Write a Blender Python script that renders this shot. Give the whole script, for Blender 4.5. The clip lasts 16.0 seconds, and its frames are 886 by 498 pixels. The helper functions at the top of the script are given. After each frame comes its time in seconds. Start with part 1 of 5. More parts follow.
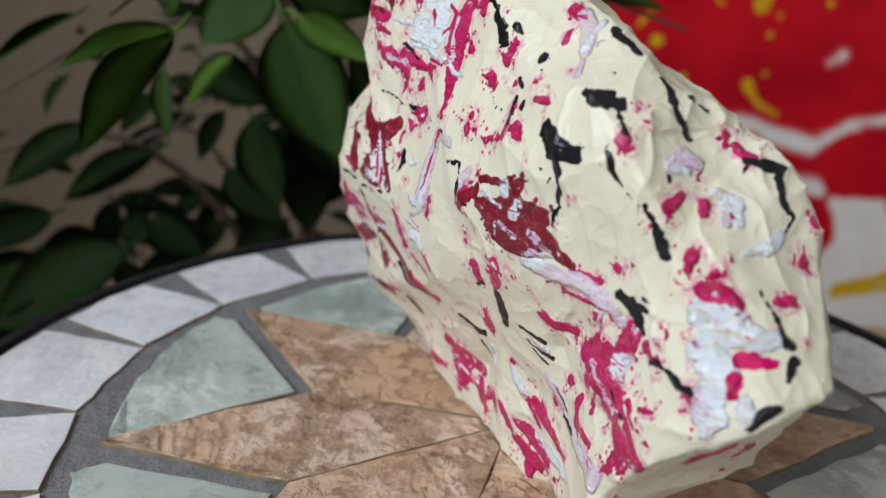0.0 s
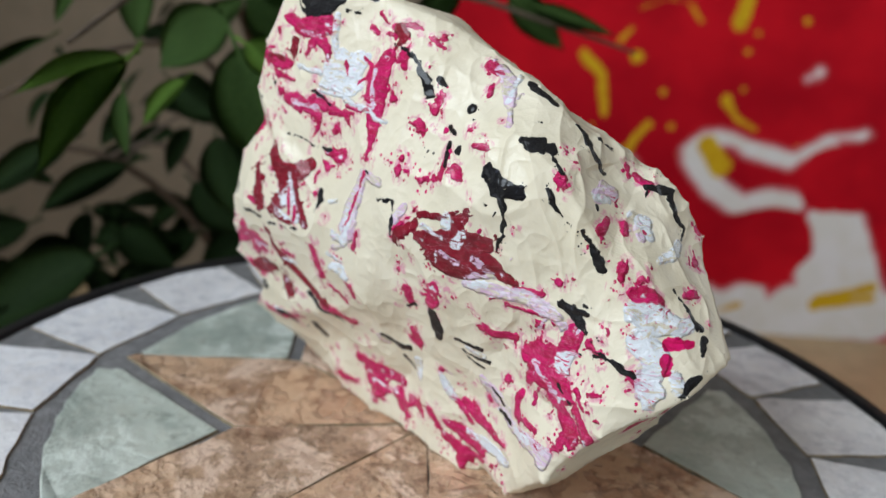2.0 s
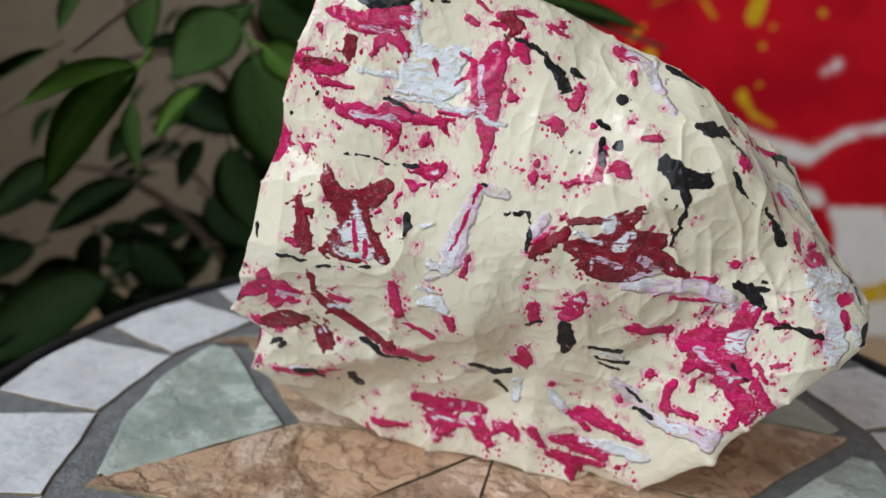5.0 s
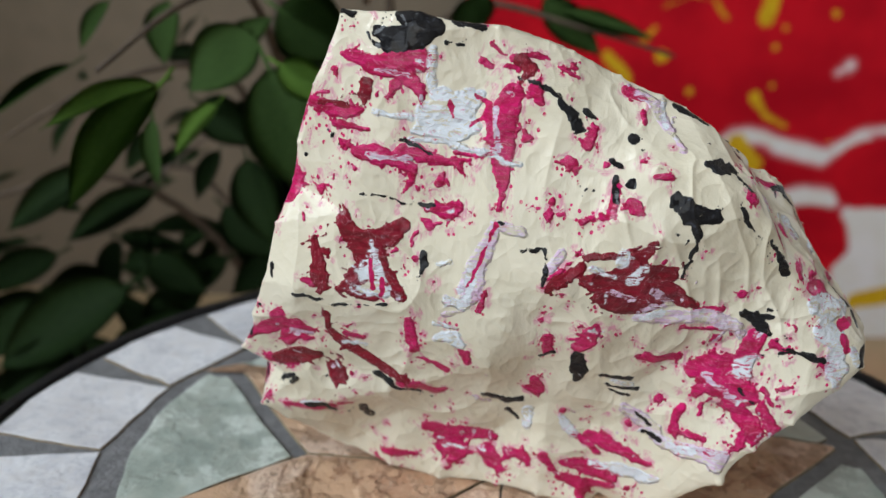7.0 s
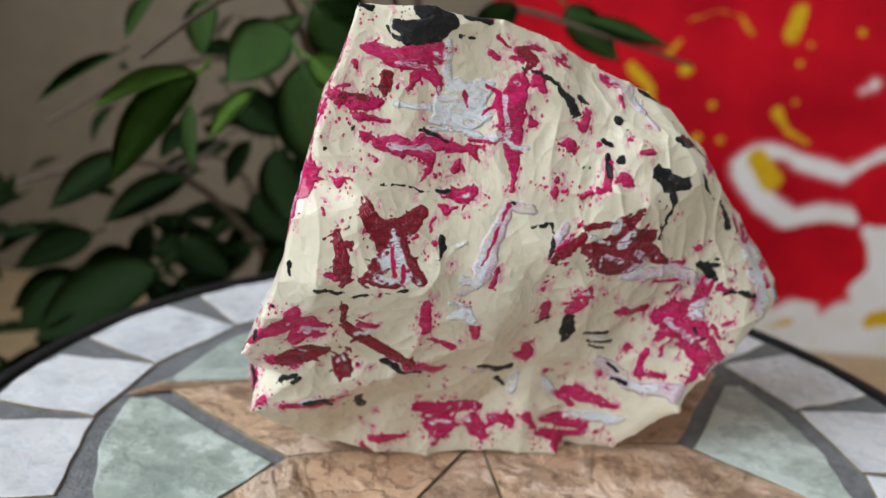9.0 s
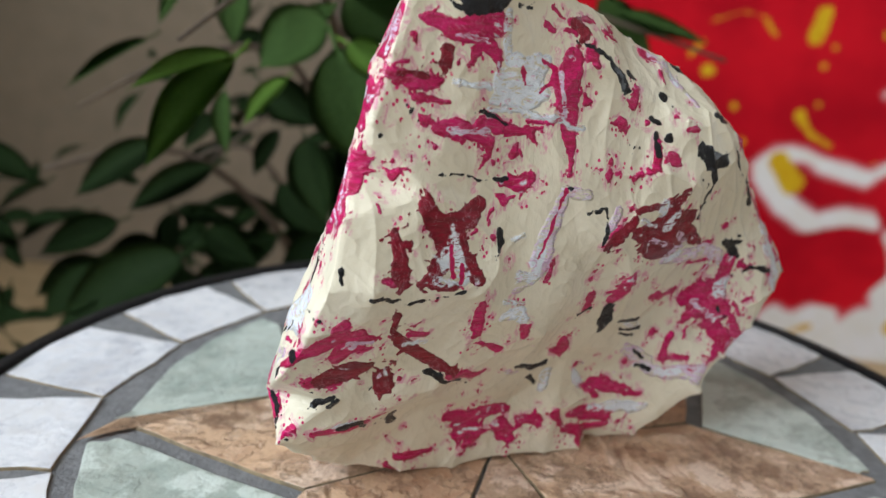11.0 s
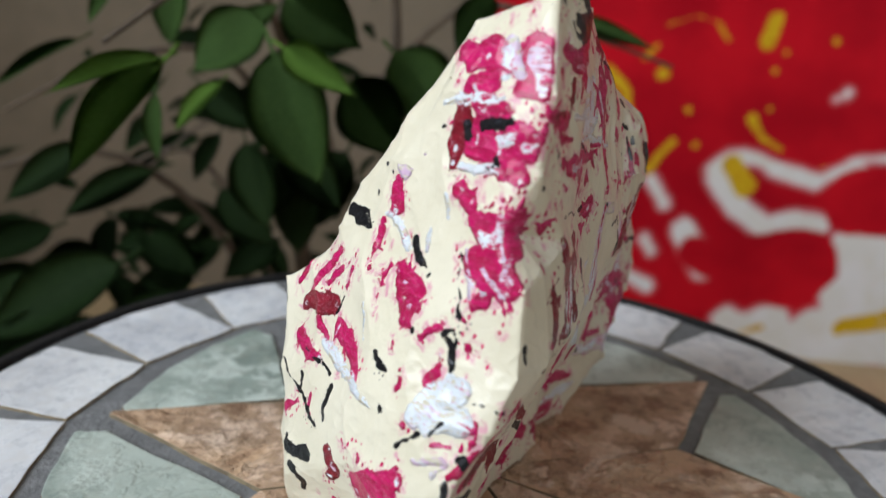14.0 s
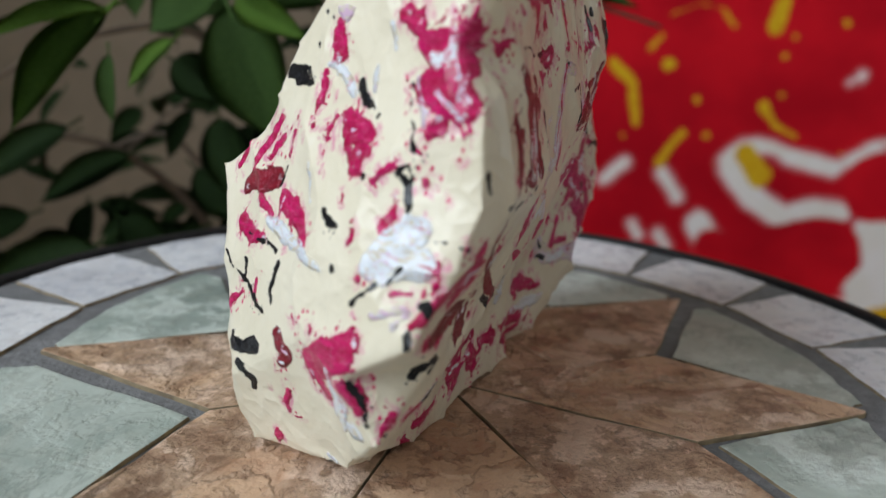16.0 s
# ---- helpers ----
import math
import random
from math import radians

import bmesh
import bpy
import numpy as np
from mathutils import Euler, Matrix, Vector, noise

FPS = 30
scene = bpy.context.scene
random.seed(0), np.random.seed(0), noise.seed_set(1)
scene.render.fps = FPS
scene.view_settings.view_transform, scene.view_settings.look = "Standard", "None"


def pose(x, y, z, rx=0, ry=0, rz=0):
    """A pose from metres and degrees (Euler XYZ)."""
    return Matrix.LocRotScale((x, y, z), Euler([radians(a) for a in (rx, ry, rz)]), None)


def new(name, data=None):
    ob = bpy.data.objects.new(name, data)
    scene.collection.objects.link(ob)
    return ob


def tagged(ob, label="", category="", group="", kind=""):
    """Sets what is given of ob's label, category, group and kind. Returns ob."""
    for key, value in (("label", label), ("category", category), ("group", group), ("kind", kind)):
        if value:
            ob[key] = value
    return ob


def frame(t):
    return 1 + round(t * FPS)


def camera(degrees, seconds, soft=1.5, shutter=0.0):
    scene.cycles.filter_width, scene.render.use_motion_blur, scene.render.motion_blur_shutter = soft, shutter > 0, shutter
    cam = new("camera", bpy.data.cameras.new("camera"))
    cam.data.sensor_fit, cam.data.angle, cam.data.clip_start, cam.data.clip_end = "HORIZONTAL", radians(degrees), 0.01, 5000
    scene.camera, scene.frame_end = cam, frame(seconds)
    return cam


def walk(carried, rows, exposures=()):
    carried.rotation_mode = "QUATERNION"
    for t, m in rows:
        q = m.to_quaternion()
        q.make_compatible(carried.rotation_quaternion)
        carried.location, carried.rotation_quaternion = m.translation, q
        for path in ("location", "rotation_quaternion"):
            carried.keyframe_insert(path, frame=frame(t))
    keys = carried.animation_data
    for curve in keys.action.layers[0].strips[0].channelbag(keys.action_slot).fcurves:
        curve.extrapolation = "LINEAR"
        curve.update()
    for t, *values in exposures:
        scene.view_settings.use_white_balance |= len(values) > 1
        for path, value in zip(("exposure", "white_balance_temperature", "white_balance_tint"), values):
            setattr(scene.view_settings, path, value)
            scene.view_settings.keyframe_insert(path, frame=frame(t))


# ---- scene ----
cam = camera(60.4, 16.0)
# seconds, place in metres, turn in degrees
CAMERA_ROWS = [
    (0.0, -0.0652, -0.3363, 0.9459, 69.96, -4.07, -0.32),
    (0.5, -0.0475, -0.3553, 0.9505, 70.20, -4.09, -0.33),
    (1.0, -0.0320, -0.3651, 0.9492, 70.38, -4.17, -0.37),
    (1.5, -0.0247, -0.3700, 0.9609, 70.44, -4.32, -0.14),
    (2.0, -0.0068, -0.3790, 0.9677, 70.62, -4.35, 0.19),
    (2.5, -0.0006, -0.3824, 0.9688, 70.84, -4.22, 0.57),
    (3.0, -0.0094, -0.3812, 0.9648, 71.12, -3.94, 0.76),
    (5.5, -0.0342, -0.3271, 0.9544, 71.14, -2.21, -0.06),
    (6.0, -0.0262, -0.3272, 0.9805, 70.79, -2.07, 0.49),
    (6.5, -0.0350, -0.3433, 0.9776, 70.74, -2.05, 0.79),
    (7.0, -0.0336, -0.3419, 0.9713, 70.88, -2.24, 0.79),
    (7.5, -0.0317, -0.3456, 0.9744, 71.06, -2.60, 1.01),
    (8.0, -0.0277, -0.3589, 0.9728, 71.30, -2.87, 1.43),
    (8.5, -0.0228, -0.3718, 0.9702, 71.44, -3.32, 2.04),
    (9.0, -0.0267, -0.3795, 0.9658, 71.41, -3.81, 3.02),
    (9.5, -0.0380, -0.3695, 0.9493, 71.46, -4.30, 4.16),
    (10.0, -0.0460, -0.3637, 0.9451, 71.53, -4.74, 5.48),
    (12.5, -0.0512, -0.3951, 0.9649, 71.23, -4.74, 0.72),
    (13.0, -0.0590, -0.3943, 0.9589, 71.49, -4.97, 0.51),
    (13.5, -0.0500, -0.3807, 0.9563, 71.63, -5.19, 0.93),
    (14.0, -0.0291, -0.3577, 0.9573, 71.62, -5.31, 1.40),
    (14.5, -0.0123, -0.3512, 0.9449, 71.56, -5.11, 1.87),
    (15.0, -0.0044, -0.3415, 0.9325, 71.68, -4.64, 1.98),
    (15.5, 0.0066, -0.3464, 0.9120, 72.14, -3.82, 2.46),
    (16.0, 0.0227, -0.3411, 0.8966, 73.18, -2.83, 2.63),
]
# the phone's own exposure drifts as the stone turns
EXPOSURES = [(0.0, -0.38), (3.0, -0.27), (6.0, -0.32), (8.0, -0.15), (9.0, 0.03), (10.0, 0.15), (12.5, 0.15), (13.5, -0.05), (14.5, -0.25), (15.0, -0.27), (16.0, -0.33)]
walk(cam, [(t, pose(*p)) for t, *p in CAMERA_ROWS], EXPOSURES)
cam.data.dof.use_dof = True
cam.data.dof.focus_distance = 0.315
cam.data.dof.aperture_fstop = 6.0

# the turning table top: pose of its middle, at the height of the tiles
TABLE_H = 0.72
TABLE_ROWS = [
    (0.0, -0.0111, 0.0071, 0.7223, 0.25, 0.31, -75.18),
    (0.5, -0.0040, 0.0001, 0.7226, 0.17, 0.37, -71.00),
    (1.0, 0.0019, -0.0017, 0.7226, 0.10, 0.41, -66.69),
    (1.5, 0.0040, -0.0036, 0.7218, 0.25, 0.18, -63.00),
    (2.0, 0.0022, 0.0051, 0.7206, 0.00, 0.11, -55.86),
    (2.5, 0.0077, 0.0070, 0.7206, -0.06, 0.17, -50.51),
    (3.0, 0.0183, 0.0131, 0.7199, -0.23, 0.24, -44.28),
    (5.5, 0.0047, 0.0196, 0.7196, -0.18, 0.33, -25.73),
    (6.0, 0.0120, 0.0091, 0.7178, -0.46, 0.20, -25.45),
    (6.5, 0.0156, 0.0060, 0.7187, -0.30, 0.24, -24.97),
    (7.0, 0.0049, 0.0117, 0.7182, -0.39, 0.31, -22.56),
    (7.5, -0.0059, 0.0092, 0.7176, -0.43, 0.18, -16.59),
    (8.0, -0.0037, 0.0093, 0.7172, -0.46, 0.22, -9.19),
    (8.5, -0.0082, 0.0122, 0.7174, -0.39, 0.14, -3.05),
    (9.0, -0.0103, 0.0069, 0.7179, -0.31, 0.03, 0.00),
    (9.5, -0.0253, 0.0011, 0.7195, -0.09, -0.08, 4.28),
    (10.0, -0.0317, -0.0065, 0.7195, -0.11, -0.14, 8.85),
    (12.5, -0.0161, -0.0236, 0.7188, -0.25, -0.08, 22.02),
    (13.0, -0.0170, -0.0369, 0.7190, -0.27, -0.10, 29.45),
    (13.5, -0.0121, -0.0292, 0.7196, -0.32, -0.19, 42.30),
    (14.0, 0.0005, -0.0124, 0.7199, -0.46, -0.30, 50.69),
    (14.5, 0.0224, -0.0069, 0.7210, -0.24, -0.31, 55.77),
    (15.0, 0.0157, 0.0014, 0.7215, -0.17, -0.39, 55.53),
    (15.5, 0.0187, -0.0040, 0.7224, 0.13, -0.40, 55.73),
    (16.0, 0.0151, -0.0015, 0.7229, 0.22, -0.44, 55.70),
]

# ---------------------------------------------------------------- light
WINDOW_X = -2.0
world = bpy.data.worlds.new("world")
scene.world = world
world.use_nodes = True
wn = world.node_tree.nodes
sky = wn.new("ShaderNodeTexSky")
sky.sky_type = "NISHITA"
sky.sun_disc = False
sky.sun_elevation, sky.sun_rotation = radians(42), radians(200)
world.node_tree.links.new(sky.outputs[0], wn["Background"].inputs[0])
wn["Background"].inputs[1].default_value = 0.12


def opening_light(name, x, y, z, w, h, power, rz, color):
    """An area lamp in a wall opening, for the sky's light and for added fill."""
    la = bpy.data.lights.new(name, "AREA")
    la.shape, la.size, la.size_y, la.energy, la.color = "RECTANGLE", w, h, power, color
    ob = new(name, la)
    ob.matrix_basis = pose(x, y, z, 90, 0, rz)
    return ob


opening_light("window_light_west", WINDOW_X + 0.02, -1.45, 2.55, 2.1, 2.1, 165, -90, (0.82, 0.915, 1.0))
# unseen fill added behind the camera, brightens the stone's front and the canvas
opening_light("fill_light_south", -0.35, -3.58, 1.75, 1.5, 1.7, 12, 0, (0.88, 0.94, 1.0))
# unseen fill added on the right, lifts the canvas and that side of the table
opening_light("fill_light_east", 2.58, 0.75, 1.7, 1.2, 1.4, 8, 90, (0.95, 0.97, 1.0))


# ---------------------------------------------------------------- materials
class Nodes:
    """A short way to write a node material."""

    def __init__(self, name):
        self.mat = bpy.data.materials.new(name)
        self.mat.use_nodes = True
        self.tree = self.mat.node_tree
        self.bsdf = self.tree.nodes["Principled BSDF"]

    def node(self, kind, **inputs):
        n = self.tree.nodes.new(kind)
        for key, value in inputs.items():
            self.put(n.inputs[key.replace("_", " ")], value)
        return n

    def put(self, socket, value):
        if isinstance(value, bpy.types.NodeSocket):
            self.tree.links.new(value, socket)
        elif isinstance(value, tuple) and len(value) == 3 and socket.type == "RGBA":
            socket.default_value = (*value, 1)
        else:
            socket.default_value = value

    def coords(self, scale=(1, 1, 1), shift=None):
        c = self.node("ShaderNodeTexCoord").outputs["Object"]
        m = self.node("ShaderNodeMapping", Vector=c, Scale=scale)
        if shift is not None:
            self.put(m.inputs["Location"], shift)
        return m.outputs[0]

    def noise(self, scale, detail=4.0, rough=0.55, vec=None, warp=0.0):
        n = self.node("ShaderNodeTexNoise", Scale=scale, Detail=detail, Roughness=rough, Distortion=warp)
        self.put(n.inputs["Vector"], vec if vec is not None else self.coords())
        return n.outputs["Fac"]

    def math(self, op, a, b=0.0, c=0.0):
        n = self.tree.nodes.new("ShaderNodeMath")
        n.operation = op
        for s, v in zip(n.inputs, (a, b, c)):
            self.put(s, v)
        return n.outputs[0]

    def span(self, value, lo, hi, to0=0.0, to1=1.0):
        n = self.node("ShaderNodeMapRange", Value=value, From_Min=lo, From_Max=hi, To_Min=to0, To_Max=to1)
        n.interpolation_type = "SMOOTHSTEP"
        return n.outputs[0]

    def mix(self, fac, a, b):
        n = self.tree.nodes.new("ShaderNodeMix")
        n.data_type = "RGBA"
        self.put(n.inputs[0], fac)
        self.put(n.inputs[6], a)
        self.put(n.inputs[7], b)
        return n.outputs[2]

    def attribute(self, name):
        n = self.tree.nodes.new("ShaderNodeAttribute")
        n.attribute_name = name
        return n.outputs["Fac"]

    def per_object(self):
        return self.node("ShaderNodeObjectInfo").outputs["Random"]

    def bump(self, height, distance, strength=1.0):
        b = self.node("ShaderNodeBump", Height=height, Distance=distance, Strength=strength)
        self.put(self.bsdf.inputs["Normal"], b.outputs[0])

    def done(self, color, roughness=0.6, metal=0.0):
        self.put(self.bsdf.inputs["Base Color"], color)
        self.put(self.bsdf.inputs["Roughness"], roughness)
        self.put(self.bsdf.inputs["Metallic"], metal)
        return self.mat


def plain(name, a, b, scale, roughness, bump=0.0, metal=0.0):
    m = Nodes(name)
    n = m.noise(scale)
    big = m.noise(scale * 0.13, 3.0)
    col = m.mix(m.span(n, 0.3, 0.7), a, b)
    col = m.mix(m.span(big, 0.35, 0.7, 0.0, 0.35), col, tuple(v * 0.8 for v in a))
    if bump:
        m.bump(m.noise(scale * 3), bump)
    return m.done(col, m.span(n, 0.2, 0.8, roughness - 0.08, roughness + 0.08), metal)


def stone(name, low, mid, high, scale, rough, crack, depth, terrace, flake):
    """Slate or marble of a tile; every tile takes its own part of the pattern."""
    m = Nodes(name)
    r = m.per_object()
    shift = m.node("ShaderNodeCombineXYZ", X=m.math("MULTIPLY", r, 7.0), Y=m.math("MULTIPLY", r, 13.0), Z=r).outputs[0]
    vec = m.coords((1, 1, 1), shift)
    cloud = m.noise(scale, 6.0, 0.62, vec, 0.5)
    fine = m.noise(scale * 7, 5.0, 0.65, vec)
    col = m.mix(m.span(cloud, 0.38, 0.6), low, high)
    col = m.mix(m.span(fine, 0.42, 0.66, 0.0, 0.38), col, mid)
    vein = m.math("ABSOLUTE", m.math("SUBTRACT", m.noise(scale * 1.1, 7.0, 0.6, vec, 0.6), 0.5))
    col = m.mix(m.span(vein, 0.0, 0.012, crack, 0.0), col, tuple(v * 0.35 for v in low))
    col = m.mix(m.span(r, 0.0, 1.0, 0.0, 0.3), col, mid)
    layer = m.math("MULTIPLY", m.noise(scale * 0.8, 9.0, 0.62, vec), terrace)
    step = m.math("ADD", m.math("FLOOR", layer), m.span(m.math("FRACT", layer), 0.6, 1.0))
    worn = m.noise(scale * 2.4, 10.0, 0.72, vec)
    crust = m.span(m.noise(scale * 0.45, 4.0, 0.6, vec, 0.8), 0.42, 0.56)
    tone = m.math("FRACT", m.math("MULTIPLY", m.math("FLOOR", layer), 0.618))
    col = m.mix(m.span(tone, 0.0, 1.0, 0.0, flake), col, high)
    col = m.mix(m.math("MULTIPLY", crust, m.span(worn, 0.50, 0.56, 0.0, flake)), col, tuple(min(1.0, v * 1.15 + 0.24) for v in high))
    col = m.mix(m.span(worn, 0.47, 0.38, 0.0, flake * 0.8), col, tuple(v * 0.6 for v in low))
    m.bump(m.math("ADD", m.math("DIVIDE", step, terrace), m.math("ADD", m.math("MULTIPLY", m.math("MULTIPLY", worn, crust), 0.6), m.math("MULTIPLY", fine, 0.12))), depth)
    return m.done(col, m.span(fine, 0.3, 0.7, rough - 0.1, rough + 0.12))


M_WALL = plain("wall_plaster", (0.215, 0.172, 0.122), (0.25, 0.20, 0.145), 14, 0.85, 0.001)
M_CEIL = plain("ceiling_paint", (0.52, 0.49, 0.45), (0.57, 0.54, 0.50), 9, 0.9)
M_FLOOR = plain("oak_boards", (0.50, 0.36, 0.20), (0.62, 0.47, 0.28), 18, 0.5, 0.0006)
M_FRAME = plain("white_lacquer", (0.76, 0.76, 0.74), (0.80, 0.80, 0.78), 30, 0.35)
M_GROUT = plain("grey_grout", (0.15, 0.15, 0.155), (0.23, 0.23, 0.235), 160, 0.8, 0.0012)
M_IRON = plain("black_iron", (0.012, 0.012, 0.014), (0.03, 0.03, 0.032), 220, 0.42, 0.0005, 0.3)
M_EDGE = plain("rusty_stone_edge", (0.16, 0.12, 0.075), (0.34, 0.26, 0.15), 120, 0.7, 0.0008)
M_WHITE_TILE = stone("pale_marble", (0.56, 0.57, 0.62), (0.70, 0.66, 0.63), (0.78, 0.79, 0.83), 12, 0.30, 0.2, 0.0016, 5.0, 0.28)
M_GREEN_TILE = stone("green_slate", (0.27, 0.33, 0.295), (0.50, 0.52, 0.45), (0.50, 0.56, 0.51), 11, 0.40, 0.35, 0.004, 9.0, 0.5)
M_BROWN_TILE = stone("rust_quartzite", (0.44, 0.24, 0.14), (0.68, 0.50, 0.36), (0.62, 0.41, 0.265), 19, 0.40, 0.6, 0.014, 12.0, 0.95)


def rock_paint():
    m = Nodes("poured_paint")
    fine = m.noise(230, 5.0, 0.6)
    mid = m.noise(75, 4.0, 0.6, None, 0.6)
    drag = m.noise(60, 5.0, 0.7, m.coords((1.0, 1.0, 4.5)), 1.5)
    cream = m.mix(m.span(m.noise(30), 0.3, 0.7), (0.70, 0.635, 0.485), (0.76, 0.695, 0.55))
    torn = m.noise(210, 8.0, 0.7, m.coords((1.25, 1.0, 0.7)), 1.2)
    ragged = m.math("ADD", m.math("MULTIPLY", m.math("SUBTRACT", mid, 0.5), 2.8), m.math("ADD", m.math("MULTIPLY", m.math("SUBTRACT", m.noise(150, 3.0, 0.5, None, 1.6), 0.5), 2.6), m.math("MULTIPLY", m.math("SUBTRACT", torn, 0.5), 1.6)))

    def cover(field, shift=0.0, width=0.12):
        f = m.math("ADD", m.math("ADD", m.attribute(field), ragged), shift)
        return m.span(f, -width, width)

    def specks(field, scale, size, reach):
        v = m.node("ShaderNodeTexVoronoi", Scale=scale, Vector=m.coords((1.0, 1.25, 0.8)))
        near = m.math("ADD", m.attribute(field), m.math("MULTIPLY", m.math("SUBTRACT", m.noise(40, 2.0), 0.56), 22.0))
        dot = m.math("SUBTRACT", m.math("ADD", size, m.math("MULTIPLY", m.math("SUBTRACT", fine, 0.5), 0.35)), v.outputs["Distance"])
        return m.math("MULTIPLY", m.span(dot, -0.03, 0.03), m.span(near, -reach, -reach + 1.5))

    swirl = m.noise(85, 6.0, 0.68, m.coords((1.0, 1.0, 2.2)), 3.0)
    vein = m.math("ABSOLUTE", m.math("SUBTRACT", m.noise(70, 5.0, 0.62, m.coords((1.4, 1.0, 0.8)), 2.5), 0.5))
    deep = m.mix(m.span(drag, 0.35, 0.65), (0.44, 0.001, 0.055), (0.70, 0.004, 0.15))
    rose = m.mix(m.span(swirl, 0.53, 0.68, 0.0, 0.6), deep, (0.78, 0.17, 0.33))
    rose = m.mix(m.span(vein, 0.006, 0.0, 0.0, 0.25), rose, (0.84, 0.66, 0.74))
    blood = m.mix(m.span(drag, 0.3, 0.7), (0.15, 0.001, 0.008), (0.32, 0.002, 0.025))
    blood = m.mix(m.span(vein, 0.006, 0.0, 0.0, 0.6), blood, (0.80, 0.52, 0.62))
    snow = m.mix(m.span(swirl, 0.55, 0.70), (0.84, 0.88, 0.93), (0.80, 0.45, 0.62))
    soot = m.mix(m.span(m.noise(140, 4.0, 0.7, None, 2.0), 0.58, 0.72), (0.004, 0.004, 0.006), (0.05, 0.055, 0.075))
    lilac = m.mix(m.span(drag, 0.4, 0.66), (0.74, 0.50, 0.68), (0.84, 0.80, 0.86))

    k_rose = m.math("MAXIMUM", cover("rose"), specks("rose", 330, 0.24, 3.2))
    k_wash = m.math("MULTIPLY", cover("rose", 2.0, 0.8), m.span(m.noise(95, 6.0, 0.75, m.coords((1.3, 1, 0.7)), 2.5), 0.47, 0.60, 0.0, 0.75))
    k_blood = cover("blood")
    streak = m.span(m.noise(120, 4.0, 0.65, m.coords((1, 1, 3.0)), 1.5), 0.41, 0.52)
    k_lilac = m.math("MULTIPLY", cover("lilac"), streak)
    k_snow = m.math("MULTIPLY", cover("snow", 0.0, 0.5), m.span(m.noise(110, 5.0, 0.65, m.coords((1, 1, 2.5)), 2.0), 0.41, 0.49))
    k_soot = m.math("MAXIMUM", m.math("MULTIPLY", cover("soot"), m.span(m.noise(75, 5.0, 0.7, m.coords((1.2, 1, 0.8)), 1.8), 0.32, 0.37)), specks("soot", 480, 0.19, 2.0))
    col = m.mix(k_wash, cream, (0.66, 0.20, 0.34))
    col = m.mix(k_rose, col, rose)
    col = m.mix(k_blood, col, blood)
    col = m.mix(k_lilac, col, lilac)
    col = m.mix(k_snow, col, snow)
    col = m.mix(cover("streak"), col, deep)
    col = m.mix(k_soot, col, soot)
    painted = m.math("MAXIMUM", m.math("MAXIMUM", k_rose, k_blood), m.math("MAXIMUM", k_snow, m.math("MAXIMUM", k_soot, k_lilac)))
    body = m.math("MAXIMUM", m.math("MAXIMUM", m.attribute("rose"), m.attribute("blood")), m.math("MAXIMUM", m.attribute("snow"), m.math("MAXIMUM", m.attribute("soot"), m.attribute("lilac"))))
    thick = m.math("MULTIPLY", m.span(m.math("ADD", body, ragged), -0.3, 1.2), m.math("ADD", 0.25, m.math("MULTIPLY", swirl, 1.5)))
    m.bump(m.math("ADD", thick, m.math("ADD", m.math("MULTIPLY", mid, 0.35), m.math("ADD", m.math("MULTIPLY", m.noise(24, 6.0, 0.62, m.coords((1.3, 1.0, 0.7)), 0.8), 1.5), m.math("MULTIPLY", fine, 0.1)))), 0.0011)
    m.put(m.bsdf.inputs["Coat Weight"], m.math("ADD", 0.22, m.math("MULTIPLY", painted, 0.2)))
    m.put(m.bsdf.inputs["Specular IOR Level"], 0.25)
    m.put(m.bsdf.inputs["Coat Roughness"], 0.1)
    return m.done(col, m.span(fine, 0.3, 0.7, 0.32, 0.5))


def canvas_paint():
    m = Nodes("canvas_paint")
    soft = m.noise(7, 5.0, 0.6, None, 1.0)
    fine = m.noise(45, 5.0, 0.65)
    ragged = m.math("ADD", m.math("MULTIPLY", m.math("SUBTRACT", soft, 0.5), 40.0), m.math("MULTIPLY", m.math("SUBTRACT", fine, 0.5), 8.0))
    red = m.mix(m.span(m.noise(3, 4.0), 0.35, 0.7), (0.42, 0.002, 0.012), (0.64, 0.006, 0.018))
    white = m.mix(m.span(soft, 0.3, 0.7), (0.80, 0.78, 0.73), (0.86, 0.85, 0.86))
    pink = (0.72, 0.32, 0.36)
    yellow = m.mix(m.span(fine, 0.3, 0.7), (0.62, 0.33, 0.01), (0.74, 0.50, 0.02))

    def cover(field, width, shift=0.0):
        return m.span(m.math("ADD", m.math("ADD", m.attribute(field), ragged), shift), -width, width)

    col = m.mix(cover("white", 13.0), red, m.mix(m.span(m.math("ADD", m.attribute("white"), ragged), 0.0, 16.0), pink, white))
    col = m.mix(cover("red", 8.0), col, red)
    col = m.mix(cover("yellow", 6.0, -5.0), col, yellow)
    m.bump(fine, 0.001)
    m.put(m.bsdf.inputs["Specular IOR Level"], 0.1)
    return m.done(col, 0.7)


M_ROCK = rock_paint()
M_CANVAS = canvas_paint()


def leaf_material(name, a, b):
    m = Nodes(name)
    n = m.noise(35, 4.0)
    col = m.mix(m.span(n, 0.3, 0.7), a, b)
    col = m.mix(m.span(m.per_object(), 0.0, 1.0, 0.0, 0.45), col, tuple(v * 0.55 for v in a))
    m.put(m.bsdf.inputs["Specular IOR Level"], 0.05)
    m.bump(m.noise(90, 3.0), 0.0008)
    return m.done(col, 0.55)


